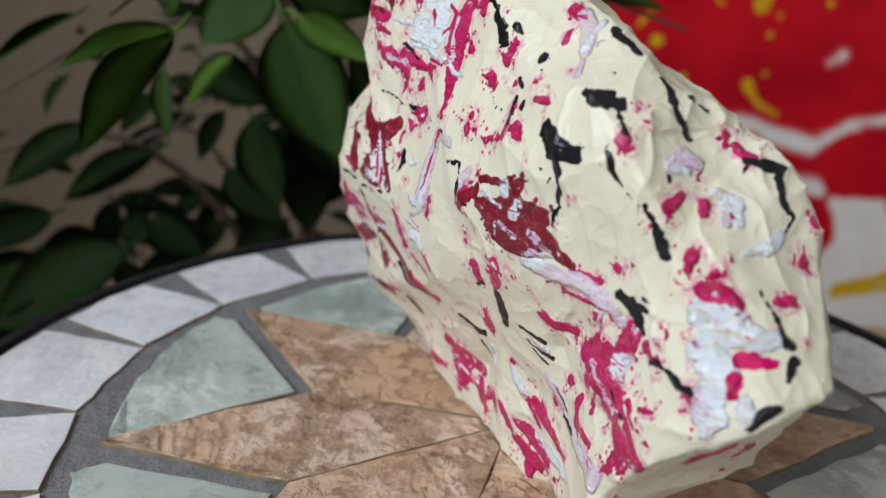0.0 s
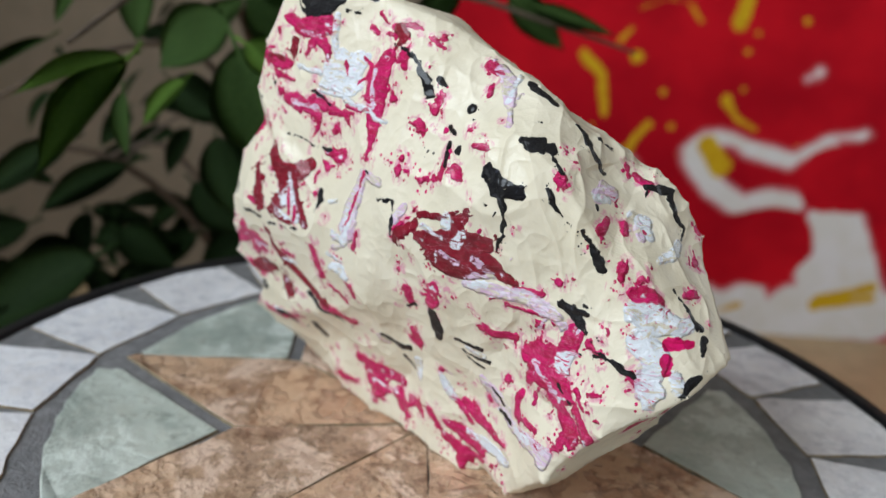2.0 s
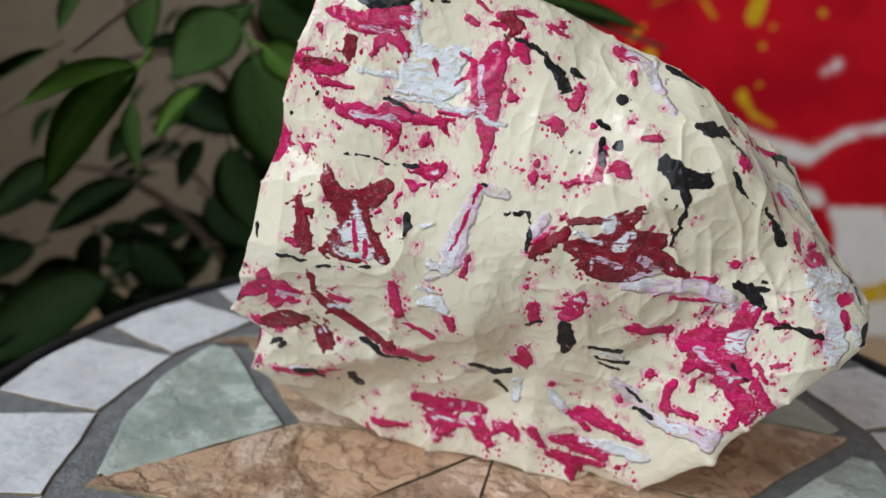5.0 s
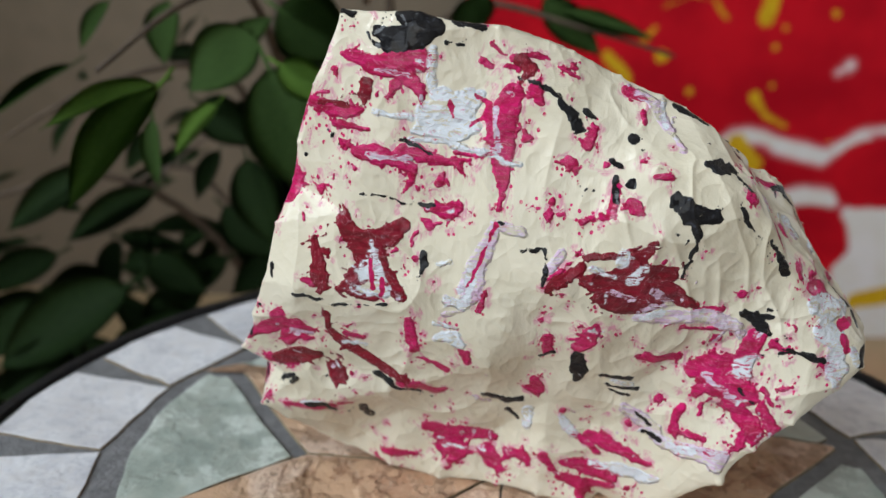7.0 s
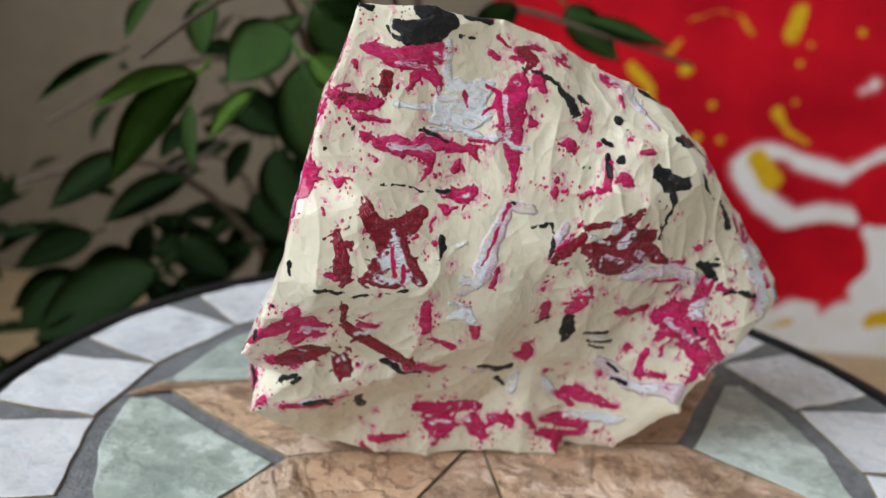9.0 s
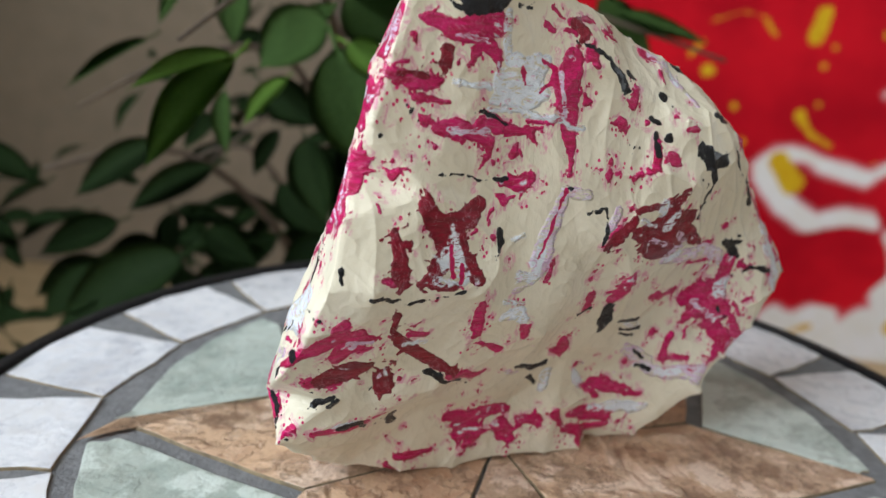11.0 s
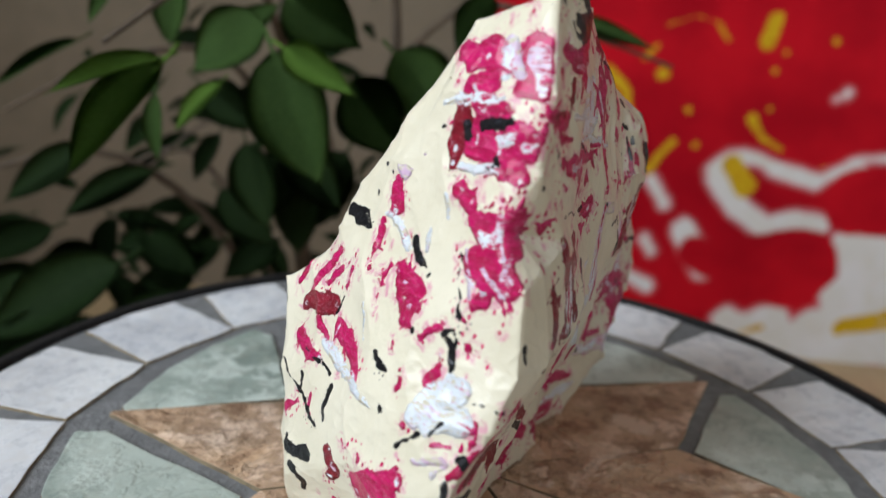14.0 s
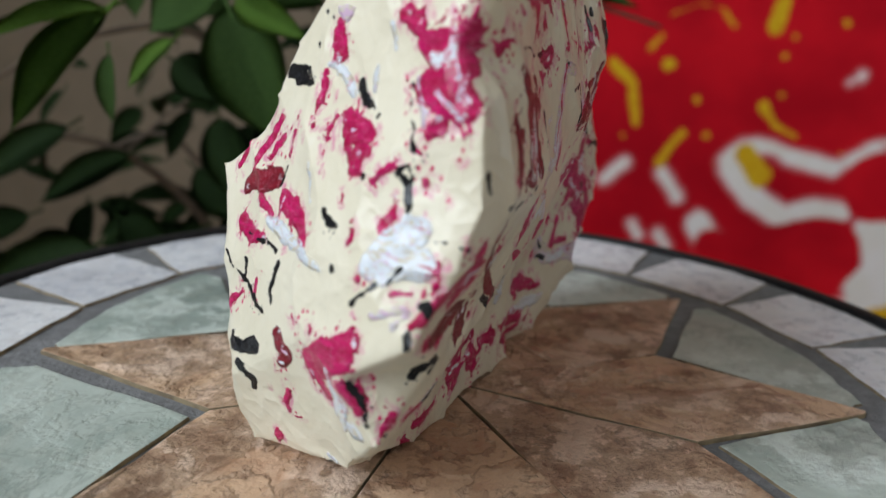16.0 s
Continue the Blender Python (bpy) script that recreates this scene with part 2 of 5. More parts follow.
# the first leaf colour is darkened to hold the plant's inner and lower shade
M_LEAF_SHADED = leaf_material("shaded_leaf", (0.015, 0.032, 0.010), (0.024, 0.047, 0.015))
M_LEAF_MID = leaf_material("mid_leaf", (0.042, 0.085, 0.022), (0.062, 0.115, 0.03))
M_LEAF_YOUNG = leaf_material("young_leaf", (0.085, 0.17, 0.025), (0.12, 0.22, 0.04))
M_BARK = plain("grey_brown_bark", (0.07, 0.05, 0.035), (0.13, 0.095, 0.065), 60, 0.8, 0.002)
M_POT = plain("terracotta", (0.28, 0.13, 0.075), (0.34, 0.17, 0.10), 40, 0.8, 0.001)
M_SOIL = plain("potting_soil", (0.02, 0.014, 0.01), (0.05, 0.035, 0.025), 120, 0.95, 0.004)


# ---------------------------------------------------------------- building helpers
def mesh_of(name, bm, material=None, smooth=False):
    me = bpy.data.meshes.new(name)
    bm.normal_update()
    bm.to_mesh(me)
    bm.free()
    if material:
        me.materials.append(material)
    if smooth:
        me.polygons.foreach_set("use_smooth", [True] * len(me.polygons))
    return me


def part(name, bm, material, parent, label="", smooth=False):
    ob = new(name, mesh_of(name, bm, material, smooth))
    ob.parent = parent
    if label:
        tagged(ob, label)
    return ob


def box(bm, x0, x1, y0, y1, z0, z1):
    m = Matrix.Translation(((x0 + x1) / 2, (y0 + y1) / 2, (z0 + z1) / 2)) @ Matrix.Diagonal((x1 - x0, y1 - y0, z1 - z0, 1))
    bmesh.ops.create_cube(bm, size=1, matrix=m)


def slab(points, z0, z1, bevel=0.0):
    """A flat piece with the outline points, from z0 up to z1."""
    bm = bmesh.new()
    low = [bm.verts.new((x, y, z0)) for x, y in points]
    f = bm.faces.new(low)
    if f.normal.z > 0:
        f.normal_flip()
    up = bmesh.ops.extrude_face_region(bm, geom=[f])
    for v in up["geom"]:
        if isinstance(v, bmesh.types.BMVert):
            v.co.z = z1
    bmesh.ops.recalc_face_normals(bm, faces=bm.faces)
    if bevel:
        edges = [e for e in bm.edges if all(abs(v.co.z - z1) < 1e-6 for v in e.verts)]
        bmesh.ops.bevel(bm, geom=edges, offset=bevel, segments=2, affect="EDGES", profile=0.6)
    return bm


def tube(bm, points, radii, sides=8):
    rings = []
    for i, p in enumerate(points):
        a = Vector(points[min(i + 1, len(points) - 1)]) - Vector(points[max(i - 1, 0)])
        q = a.to_track_quat("Z", "Y").to_matrix()
        rings.append([bm.verts.new(Vector(p) + q @ Vector((radii[i] * math.cos(k * math.tau / sides), radii[i] * math.sin(k * math.tau / sides), 0))) for k in range(sides)])
    for r0, r1 in zip(rings, rings[1:]):
        for k in range(sides):
            bm.faces.new((r0[k], r0[(k + 1) % sides], r1[(k + 1) % sides], r1[k]))
    bm.faces.new(rings[0][::-1])
    bm.faces.new(rings[-1])


def lathe(bm, profile, sides=48):
    """Turns (radius, z) pairs about the z axis."""
    rings = [[bm.verts.new((r * math.cos(k * math.tau / sides), r * math.sin(k * math.tau / sides), z)) for k in range(sides)] for r, z in profile]
    for r0, r1 in zip(rings, rings[1:]):
        for k in range(sides):
            bm.faces.new((r0[k], r0[(k + 1) % sides], r1[(k + 1) % sides], r1[k]))
    bm.faces.new(rings[0][::-1])
    bm.faces.new(rings[-1])


# ---------------------------------------------------------------- the room
X0, X1, Y0, Y1, ZC = WINDOW_X, 2.6, -3.6, 1.92, 3.9
WY0, WY1, WZ0, WZ1 = -2.5, -0.4, 1.5, 3.6
SX0, SX1, SZ0, SZ1 = -1.1, 0.4, 0.9, 2.6
EY0, EY1, EZ0, EZ1 = 0.15, 1.35, 1.0, 2.4


def structure(name, bm, material, label):
    return tagged(new(name, mesh_of(name, bm, material)), label, kind="structure")


bm = bmesh.new()
box(bm, X0 - 0.3, X1 + 0.2, Y0 - 0.2, Y1 + 0.2, -0.2, 0.0)
structure("floor", bm, M_FLOOR, "pale oak floor of the room")
bm = bmesh.new()
box(bm, X0 - 0.3, X1 + 0.2, Y0 - 0.2, Y1 + 0.2, ZC, ZC + 0.2)
structure("ceiling", bm, M_CEIL, "plain beige ceiling")
bm = bmesh.new()
box(bm, X0 - 0.3, X1 + 0.2, Y1, Y1 + 0.2, 0, ZC)
structure("wall_north", bm, M_WALL, "beige plastered wall behind the plant")
# opening made up to hold the south fill lamp
bm = bmesh.new()
for a, b, c, d in ((X0 - 0.3, SX0, 0, ZC), (SX1, X1 + 0.2, 0, ZC), (SX0, SX1, 0, SZ0), (SX0, SX1, SZ1, ZC)):
    box(bm, a, b, Y0 - 0.2, Y0, c, d)
structure("wall_south", bm, M_WALL, "beige plastered wall with an opening")
# this opening too is invented, for the east fill lamp
bm = bmesh.new()
for a, b, c, d in ((Y0, EY0, 0, ZC), (EY1, Y1, 0, ZC), (EY0, EY1, 0, EZ0), (EY0, EY1, EZ1, ZC)):
    box(bm, X1, X1 + 0.2, a, b, c, d)
structure("wall_east", bm, M_WALL, "beige plastered wall with an opening")
bm = bmesh.new()
for a, b, c, d in ((Y0, WY0, 0, ZC), (WY1, Y1, 0, ZC), (WY0, WY1, 0, WZ0), (WY0, WY1, WZ1, ZC)):
    box(bm, X0 - 0.3, X0, a, b, c, d)
structure("wall_west", bm, M_WALL, "beige plastered wall with an opening")


# ---------------------------------------------------------------- the mosaic table
TILE_Z = 0.0035


def polar(r, a):
    return (r * math.cos(radians(a)) / 1000, r * math.sin(radians(a)) / 1000)


def table():
    top = tagged(new("mosaic_table"), "round garden table with stone mosaic star and black iron rim", "table")

    def piece(name, bm, mat, label=""):
        bm.transform(Matrix.Translation((0, 0, TABLE_H)))
        return part(name, bm, mat, top, label)

    bm = bmesh.new()
    lathe(bm, [(0.270, -0.026), (0.290, -0.024), (0.2915, 0.0018), (0.01, 0.0018)], 96)
    piece("bed", bm, M_GROUT, "dark grey grout bed")
    bm = bmesh.new()
    ring = [(0.2925, -0.028), (0.300, -0.027), (0.3025, -0.012), (0.3015, 0.004), (0.2985, 0.0062), (0.2935, 0.0055), (0.2925, -0.028)]
    rings = [[bm.verts.new((r * math.cos(k * math.tau / 128), r * math.sin(k * math.tau / 128), z)) for k in range(128)] for r, z in ring[:-1]]
    rings.append(rings[0])
    for r0, r1 in zip(rings, rings[1:]):
        for k in range(128):
            bm.faces.new((r0[k], r0[(k + 1) % 128], r1[(k + 1) % 128], r1[k]))
    bmesh.ops.recalc_face_normals(bm, faces=bm.faces)
    piece("rim", bm, M_IRON, "black iron rim")
    # pedestal: a hub under the top, a post and three curved legs
    bm = bmesh.new()
    tube(bm, [(0, 0, -0.03), (0, 0, -0.60)], [0.018, 0.018], 16)
    piece("post", bm, M_IRON)
    for k in range(3):
        bm = bmesh.new()
        c, s = math.cos(radians(30 + 120 * k)), math.sin(radians(30 + 120 * k))
        tube(bm, [(0.015 * c, 0.015 * s, -0.48), (0.08 * c, 0.08 * s, -0.53), (0.17 * c, 0.17 * s, -0.62), (0.23 * c, 0.23 * s, -0.7125)], [0.011, 0.010, 0.009, 0.0075], 10)
        piece("leg", bm, M_IRON)
        bm = bmesh.new()
        tube(bm, [(0.015 * c, 0.015 * s, -0.20), (0.12 * c, 0.12 * s, -0.10), (0.24 * c, 0.24 * s, -0.026)], [0.008, 0.008, 0.008], 10)
        piece("brace", bm, M_IRON)

    rng = random.Random(5)

    def tile(outline, mat, label, up=0.0):
        pts = []
        n = len(outline)
        for i in range(n):
            (xa, ya), (xb, yb) = outline[i], outline[(i + 1) % n]
            for k in range(5):
                f = k / 5
                j = 0.0011 if k else 0.0
                pts.append((xa + (xb - xa) * f + rng.uniform(-j, j), ya + (yb - ya) * f + rng.uniform(-j, j)))
        z1 = TILE_Z + up + rng.uniform(-0.0004, 0.0005)
        ob = piece("tile", slab(pts, -0.004, z1, 0.0008), mat, label)
        ob.data.materials.append(M_EDGE)
        for f in ob.data.polygons:
            if f.normal.z < 0.45:
                f.material_index = 1
        return ob

    # outer ring: pale marble, a wedge of grout open to the rim between most of them
    joints = [0, 18.1, 36.0, 54.6, 71.5, 88.6, 107.4, 126.2, 145, 165, 183, 202, 221.2, 239.4, 257.8, 274, 290.5, 307, 323.1, 341.1, 360]
    for a, b in zip(joints, joints[1:]):
        tight = abs(a - 165) < 1 or abs(b - 165) < 0.1
        g0, g1 = rng.uniform(1.6, 2.9), rng.uniform(1.8, 3.2)
        if a == 165:
            g1 = 2.5
        if tight and b == 165:
            g0 = 3.0
        if a == 165:
            g0 = 3.2
        if 239 < a < 240:
            g0 = 0.8
        ro = rng.uniform(285.5, 289)
        tile([polar(221.5, a + 0.25), polar(ro, a + g0), polar(ro + 2.2, (a + b) / 2), polar(ro, b - g1), polar(222.5, b - 0.3)], M_WHITE_TILE, "pale grey marble tile")
    # star of eight rust-brown arms
    tips = [34, 80, 123, 171, 219.8, 265, 303, 347, 394]
    inner = [(118, -34 + 20), (121, 6.6), (117, 55), (115, 101), (111, 147.3), (110, 198.6), (111, 244), (122, 283.3), (124, 326.2), (121, 366.6)]
    inner = inner[1:]
    for k in range(8):
        (r0, a0), (r1, a1) = inner[k], inner[k + 1]
        tip = tips[k]
        tile([polar(1.2, (a0 + a1) / 2), polar(r0 - 1, a0 + 0.28), polar(202, tip - 0.7), polar(203.5, tip + 0.2), polar(r1 - 1, a1 - 0.28)], M_BROWN_TILE, "rust-brown split quartzite tile", 0.0006)
    # green slate between the arms
    for k in range(8):
        r, a = inner[k + 1]
        ta, tb = tips[k], tips[k + 1]
        early, late = (1.4, 4.6) if k in (0, 6, 7) else (4.6, 1.3)
        shift = 1.6 if early > late else -1.6
        mid = (ta + tb) / 2
        r_early, r_late = (206, 207) if k in (0, 6, 7) else (212, 201)
        tile([polar(r + 7.5, a + shift), polar(197, tb - late), polar(r_late, tb - late - 1.2), polar(r_late * 0.6 + r_early * 0.4, mid + 6), polar(r_late * 0.35 + r_early * 0.65 + 1, mid - 6), polar(r_early, ta + early + 1.2), polar(197, ta + early)], M_GREEN_TILE, "grey-green slate tile")
    return top


TABLE = table()


# ---------------------------------------------------------------- the painted rock
# corners in millimetres from the middle of the table top
FRONT_RIM = [(-116, -59, 41), (-85, -34, 19), (-57, -27, 3), (1, -17, 1), (44, -9, 0), (77, -5, 4), (108, -11, 35), (119, -9, 55), (133, -8, 71), (157, 10, 98), (154, 33, 112), (133, 0, 122), (121, 37, 152), (107, 38, 171), (86, 3, 192), (67, -4, 205), (39, -9, 217), (20, -19, 225), (-8, -37, 234), (-37, -52, 238), (-68, -60, 238), (-77, -69, 208), (-83, -70, 183), (-92, -76, 147), (-97, -81, 119), (-105, -74, 104), (-116, -72, 79)]
FRONT_RELIEF = [(-78, -80, 120), (-33, -64, 123), (-28, -60, 131), (3, -50, 159), (35, -46, 133), (26, -37, 99), (58, -36, 124), (81, -30, 167), (118, -5, 143), (62, -33, 184), (29, -34, 200), (-25, -55, 163), (-59, -69, 155), (-73, -57, 73), (-22, -22, 28), (3, -26, 59), (75, -9, 73), (-46, -58, 228)]
LOWER_FACE = [(-13, -57, 121), (9, -50, 106), (13, -49, 124), (-33, -56, 94), (-14, -50, 85), (1, -46, 86), (-94, -63, 64), (-59, -38, 43), (-45, -33, 44), (-20, -45, 73), (11, -27, 68), (0, -16, 38), (44, -9, 48), (68, -12, 82), (88, -17, 113), (96, -20, 150), (124, -7, 114), (100, -7, 70), (44, -31, 192), (100, -16, 174), (92, 4, 184), (106, 19, 166), (127, 10, 143), (136, 21, 131), (95, -11, 104), (25, -21, 62)]
LEFT_SIDE = [(-106, 23, 35), (-113, -22, 67), (-92, 44, 79), (-82, 57, 110), (-79, 42, 120), (-79, 26, 140), (-75, 19, 159), (-76, 3, 169), (-79, -5, 174), (-76, -13, 187), (-77, -24, 207), (-102, -24, 109), (-90, -63, 164), (-82, -55, 200), (-87, -27, 151), (-99, -31, 12), (-99, 22, 4), (-85, 51, 60), (-91, 44, 20)]
BACK_SIDE = [(-67, -27, 227), (-3, 0, 227), (42, 23, 194), (-28, 44, 126), (30, 62, 160), (97, 72, 131), (115, 44, 162), (124, 48, 150), (131, 44, 136), (155, 35, 109), (142, 38, 89), (120, 47, 55), (92, 35, 177), (87, 27, 10), (20, 60, 2), (-62, 52, 0), (-30, -22, 0), (22, -14, 1), (-45, 0, 0), (0, 18, 0), (51, 5, 0), (-84, -28, 7), (-55, 73, 70), (40, 75, 80)]
KNOBS = [(-37, -60, 149), (-46, -68, 117), (-14, -54, 100), (39, -28, 87), (-54, -62, 207), (-14, -48, 197), (84, -22, 185), (137, -5, 103), (112, -8, 116), (57, -18, 78), (-88, -57, 46), (67, -7, 54), (43, -8, 18), (-106, -76, 95), (95, 9, 175), (130, 7, 134), (146, 23, 121), (-100, -55, 126), (-109, -57, 98), (-100, -37, 121), (-108, -26, 96), (-100, 14, 79), (-113, -49, 93), (-120, -45, 61)]
ROCK_MIDDLE = np.array((0.0, 16.0, 100.0))


def rock_shape(levels):
    """Facets between the corners, split and worn: vertices in millimetres and triangles."""
    co = np.array(FRONT_RIM + FRONT_RELIEF + LOWER_FACE + LEFT_SIDE + BACK_SIDE + KNOBS, float)
    way = co - ROCK_MIDDLE
    way /= np.linalg.norm(way, axis=1)[:, None]
    bm = bmesh.new()
    vs = [bm.verts.new(w) for w in way]
    bm.verts.index_update()
    bmesh.ops.convex_hull(bm, input=vs, use_existing_faces=False)
    bmesh.ops.triangulate(bm, faces=bm.faces)
    tris = np.array([[v.index for v in f.verts] for f in bm.faces])
    bm.free()
    a, b, c = (way[tris[:, k]] for k in range(3))
    flip = np.einsum("ij,ij->i", np.cross(b - a, c - a), a + b + c) < 0
    tris[flip] = tris[flip][:, ::-1]
    corners, kept = len(co), co.copy()
    for level in range(levels):
        e = np.sort(np.concatenate([tris[:, [0, 1]], tris[:, [1, 2]], tris[:, [2, 0]]]), axis=1)
        u, inv = np.unique(e, axis=0, return_inverse=True)
        inv = inv.reshape(-1)
        n, m = len(co), len(tris)
        co = np.concatenate([co, (co[u[:, 0]] + co[u[:, 1]]) / 2])
        ab, bc, ca = inv[:m] + n, inv[m:2 * m] + n, inv[2 * m:] + n
        t = tris
        tris = np.concatenate([np.stack(q, 1) for q in ((t[:, 0], ab, ca), (ab, t[:, 1], bc), (ca, bc, t[:, 2]), (ab, bc, ca))])
        if level in (1, 2, 3):
            e = np.concatenate([tris[:, [0, 1]], tris[:, [1, 2]], tris[:, [2, 0]]])
            s, k = np.zeros_like(co), np.zeros(len(co))
            np.add.at(s, e[:, 0], co[e[:, 1]])
            np.add.at(k, e[:, 0], 1)
            co += (s / k[:, None] - co) * (0.2, 0.4, 0.45)[level - 1]
            co[:corners] = kept * 0.6 + co[:corners] * 0.4
    a, b, c = (co[tris[:, k]] for k in range(3))
    fn = np.cross(b - a, c - a)
    nrm = np.zeros_like(co)
    for k in range(3):
        np.add.at(nrm, tris[:, k], fn)
    nrm /= np.linalg.norm(nrm, axis=1)[:, None]
    push = np.zeros(len(co))
    for i, p in enumerate(co):
        v = Vector(p)
        ridge = 1 - abs(noise.noise(v / 40 + Vector((3, 9, 1))))
        chip = 1 - abs(noise.noise(v / 12 + Vector((7, 1, 3))))
        patch = min(max(noise.noise(v / 34 + Vector((1, 5, 8))) * 3 + 0.35, 0), 1)
        rib = 1 - abs(noise.noise(Vector((p[0] / 15 + p[2] / 60, p[1] / 15, p[2] / 55 + 4))))
        ribbed = min(max((p[0] - 10) / 50, 0), 1) * min(max((p[2] - 70) / 60, 0), 1)
        push[i] = ribbed * 1.2 * (rib ** 6 - 0.35) + 1.8 * ridge ** 4 + patch * (0.7 * chip ** 2 - 0.4) - 0.5 + 0.5 * noise.noise(v / 19) + 0.10 * noise.noise(v / 3.0) + 0.25 * (1 - abs(noise.noise(v / 8 + Vector((2, 2, 6))))) ** 5
    co = co + nrm * push[:, None]
    co[:, 2] = np.maximum(co[:, 2], 0)
    return co, tris


drip_rng = random.Random(3)
PAINT = {k: [] for k in ("rose", "blood", "lilac", "snow", "soot", "streak")}


def pour(colour, *run):
    """Poured paint along points (x, y, z, radius) in millimetres on the stone, with thrown spikes and droplets."""
    strokes = PAINT[colour]
    swell, spread = (0.98, 0.2) if colour == "soot" else (1.18, 0.45)
    for p, q in zip(run, run[1:] or run):
        a, b = np.array(p, float), np.array(q, float)
        steps = max(1, int(np.linalg.norm(b[:3] - a[:3]) / 5))
        for k in range(steps):
            u, v = a + (b - a) * k / steps, a + (b - a) * (k + 1) / steps
            strokes.append((u[:3], v[:3], u[3] * swell + spread, v[3] * swell + spread))
    if colour not in ("rose", "blood"):
        return
    size = sum(p[3] for p in run) / len(run)
    flow = np.array([drip_rng.gauss(0, 1), drip_rng.gauss(0, 0.4), drip_rng.gauss(0, 1)])
    for _ in range(int(3 + len(run) * min(size, 5) * 1.1)):
        p = run[drip_rng.randrange(len(run))]
        at, r = np.array(p[:3], float), p[3]
        way = flow * drip_rng.choice((-1, 1)) + np.array([drip_rng.gauss(0, 1), drip_rng.gauss(0, 0.4), drip_rng.gauss(0, 1)])
        way /= np.linalg.norm(way)
        far = r * drip_rng.uniform(1.2, 2.4) + 1.0
        strokes.append((at + way * r * 0.6, at + way * far, r * drip_rng.uniform(0.2, 0.5) + 0.3, 0.3))
        if drip_rng.random() < 0.35:
            q = at + way * (far + drip_rng.uniform(0.6, 3.0))
            strokes.append((q, q + way * drip_rng.uniform(0, 1.2), drip_rng.uniform(0.25, 0.6), 0.2))
    # paler paint dragged through the wet colour
    flow /= np.linalg.norm(flow)
    if size > 2.0:
        for _ in range(drip_rng.choice((1, 2, 3, 4))):
            p = run[drip_rng.randrange(len(run))]
            at = np.array(p[:3], float) + np.array([drip_rng.gauss(0, 0.4), 0, drip_rng.gauss(0, 0.4)]) * p[3]
            PAINT[drip_rng.choice(("lilac", "snow"))].append((at, at + flow * p[3] * drip_rng.uniform(0.5, 1.4), drip_rng.uniform(0.5, 1.0), 0.2))


def onto(surface, strokes):
    """The strokes with their ends laid on the nearest points of the stone's skin."""
    if not strokes:
        return []
    ends = np.array([p for a, b, _, _ in strokes for p in (a, b)])
    size = (surface ** 2).sum(1)
    laid = [surface[np.argmin(size[None] - 2 * ends[i:i + 200] @ surface.T, axis=1)] for i in range(0, len(ends), 200)]
    laid = np.concatenate(laid)
    return [(laid[2 * i], laid[2 * i + 1], s[2], s[3]) for i, s in enumerate(strokes)]


def field(points, strokes, reach=4.0):
    """How far inside the tapering strokes each point lies."""
    order = np.argsort(points[:, -1])
    pts = points[order]
    heights = pts[:, -1].copy()
    f = np.full(len(pts), -5.0 - reach)
    for a, b, r0, r1 in strokes:
        d = b - a
        lo, hi = np.minimum(a, b) - r0 - reach, np.maximum(a, b) + r0 + reach
        i, j = np.searchsorted(heights, (lo[-1], hi[-1]))
        band = pts[i:j]
        near = i + np.flatnonzero(((band > lo) & (band < hi)).all(1))
        q = pts[near] - a
        k = np.clip((q @ d) / max(d @ d, 1e-9), 0, 1)
        f[near] = np.maximum(f[near], r0 + (r1 - r0) * k - np.linalg.norm(q - k[:, None] * d, axis=1))
    out = np.empty(len(pts))
    out[order] = f
    return out


pour("soot", (-52, -59, 230, 2.7), (-43, -58, 227, 4.9), (-35, -54, 230, 5.6), (-30, -50, 233, 3.8))
pour("soot", (-67, -61, 238, 1.7), (-63, -59, 237, 1.2))
pour("soot", (-26, -42, 236, 2.8), (-14, -41, 235, 1.8))
pour("soot", (-53, -59, 226, 1.2), (-47, -59, 223, 1.7))
pour("soot", (-43, -55, 237, 3.7), (-34, -48, 238, 3.8))
pour("soot", (-26, -49, 227, 0.8), (-20, -45, 226, 0.5))
pour("rose", (-63, -62, 220, 1.7), (-54, -61, 218, 2.0))
pour("rose", (-52, -61, 216, 3.2), (-43, -58, 218, 4.4), (-35, -54, 219, 3.7))
pour("rose", (-41, -57, 213, 3.2), (-35, -55, 209, 2.7), (-34, -55, 205, 1.0))
pour("rose", (-43, -58, 209, 2.2), (-45, -60, 205, 0.6))
pour("blood", (-54, -61, 210, 1.7), (-56, -62, 205, 2.0), (-56, -62, 202, 0.7))
pour("snow", (-31, -52, 223, 1.7), (-30, -52, 213, 1.5), (-28, -52, 204, 1.3))
pour("snow", (-30, -54, 197, 5.0), (-18, -48, 201, 5.6), (-11, -44, 207, 2.6))
pour("snow", (-34, -56, 192, 2.2), (-19, -50, 191, 3.3), (-12, -48, 194, 2.8))
pour("snow", (-28, -51, 206, 2.8), (-23, -50, 204, 3.3))
pour("snow", (-37, -57, 197, 1.0), (-51, -62, 197, 0.4))
pour("snow", (-19, -51, 186, 1.0), (8, -44, 180, 0.4))
pour("snow", (-36, -57, 188, 0.5), (-14, -50, 186, 0.8))
pour("streak", (-23, -50, 204, 0.4), (-22, -51, 197, 0.4))
pour("streak", (-13, -45, 207, 0.6), (-7, -44, 203, 0.6), (-7, -46, 197, 0.6), (-13, -48, 195, 0.5))
pour("rose", (1, -41, 207, 3.9), (0, -45, 198, 4.4), (0, -46, 188, 4.1), (1, -47, 179, 2.6), (2, -49, 171, 1.5), (2, -51, 162, 0.8))
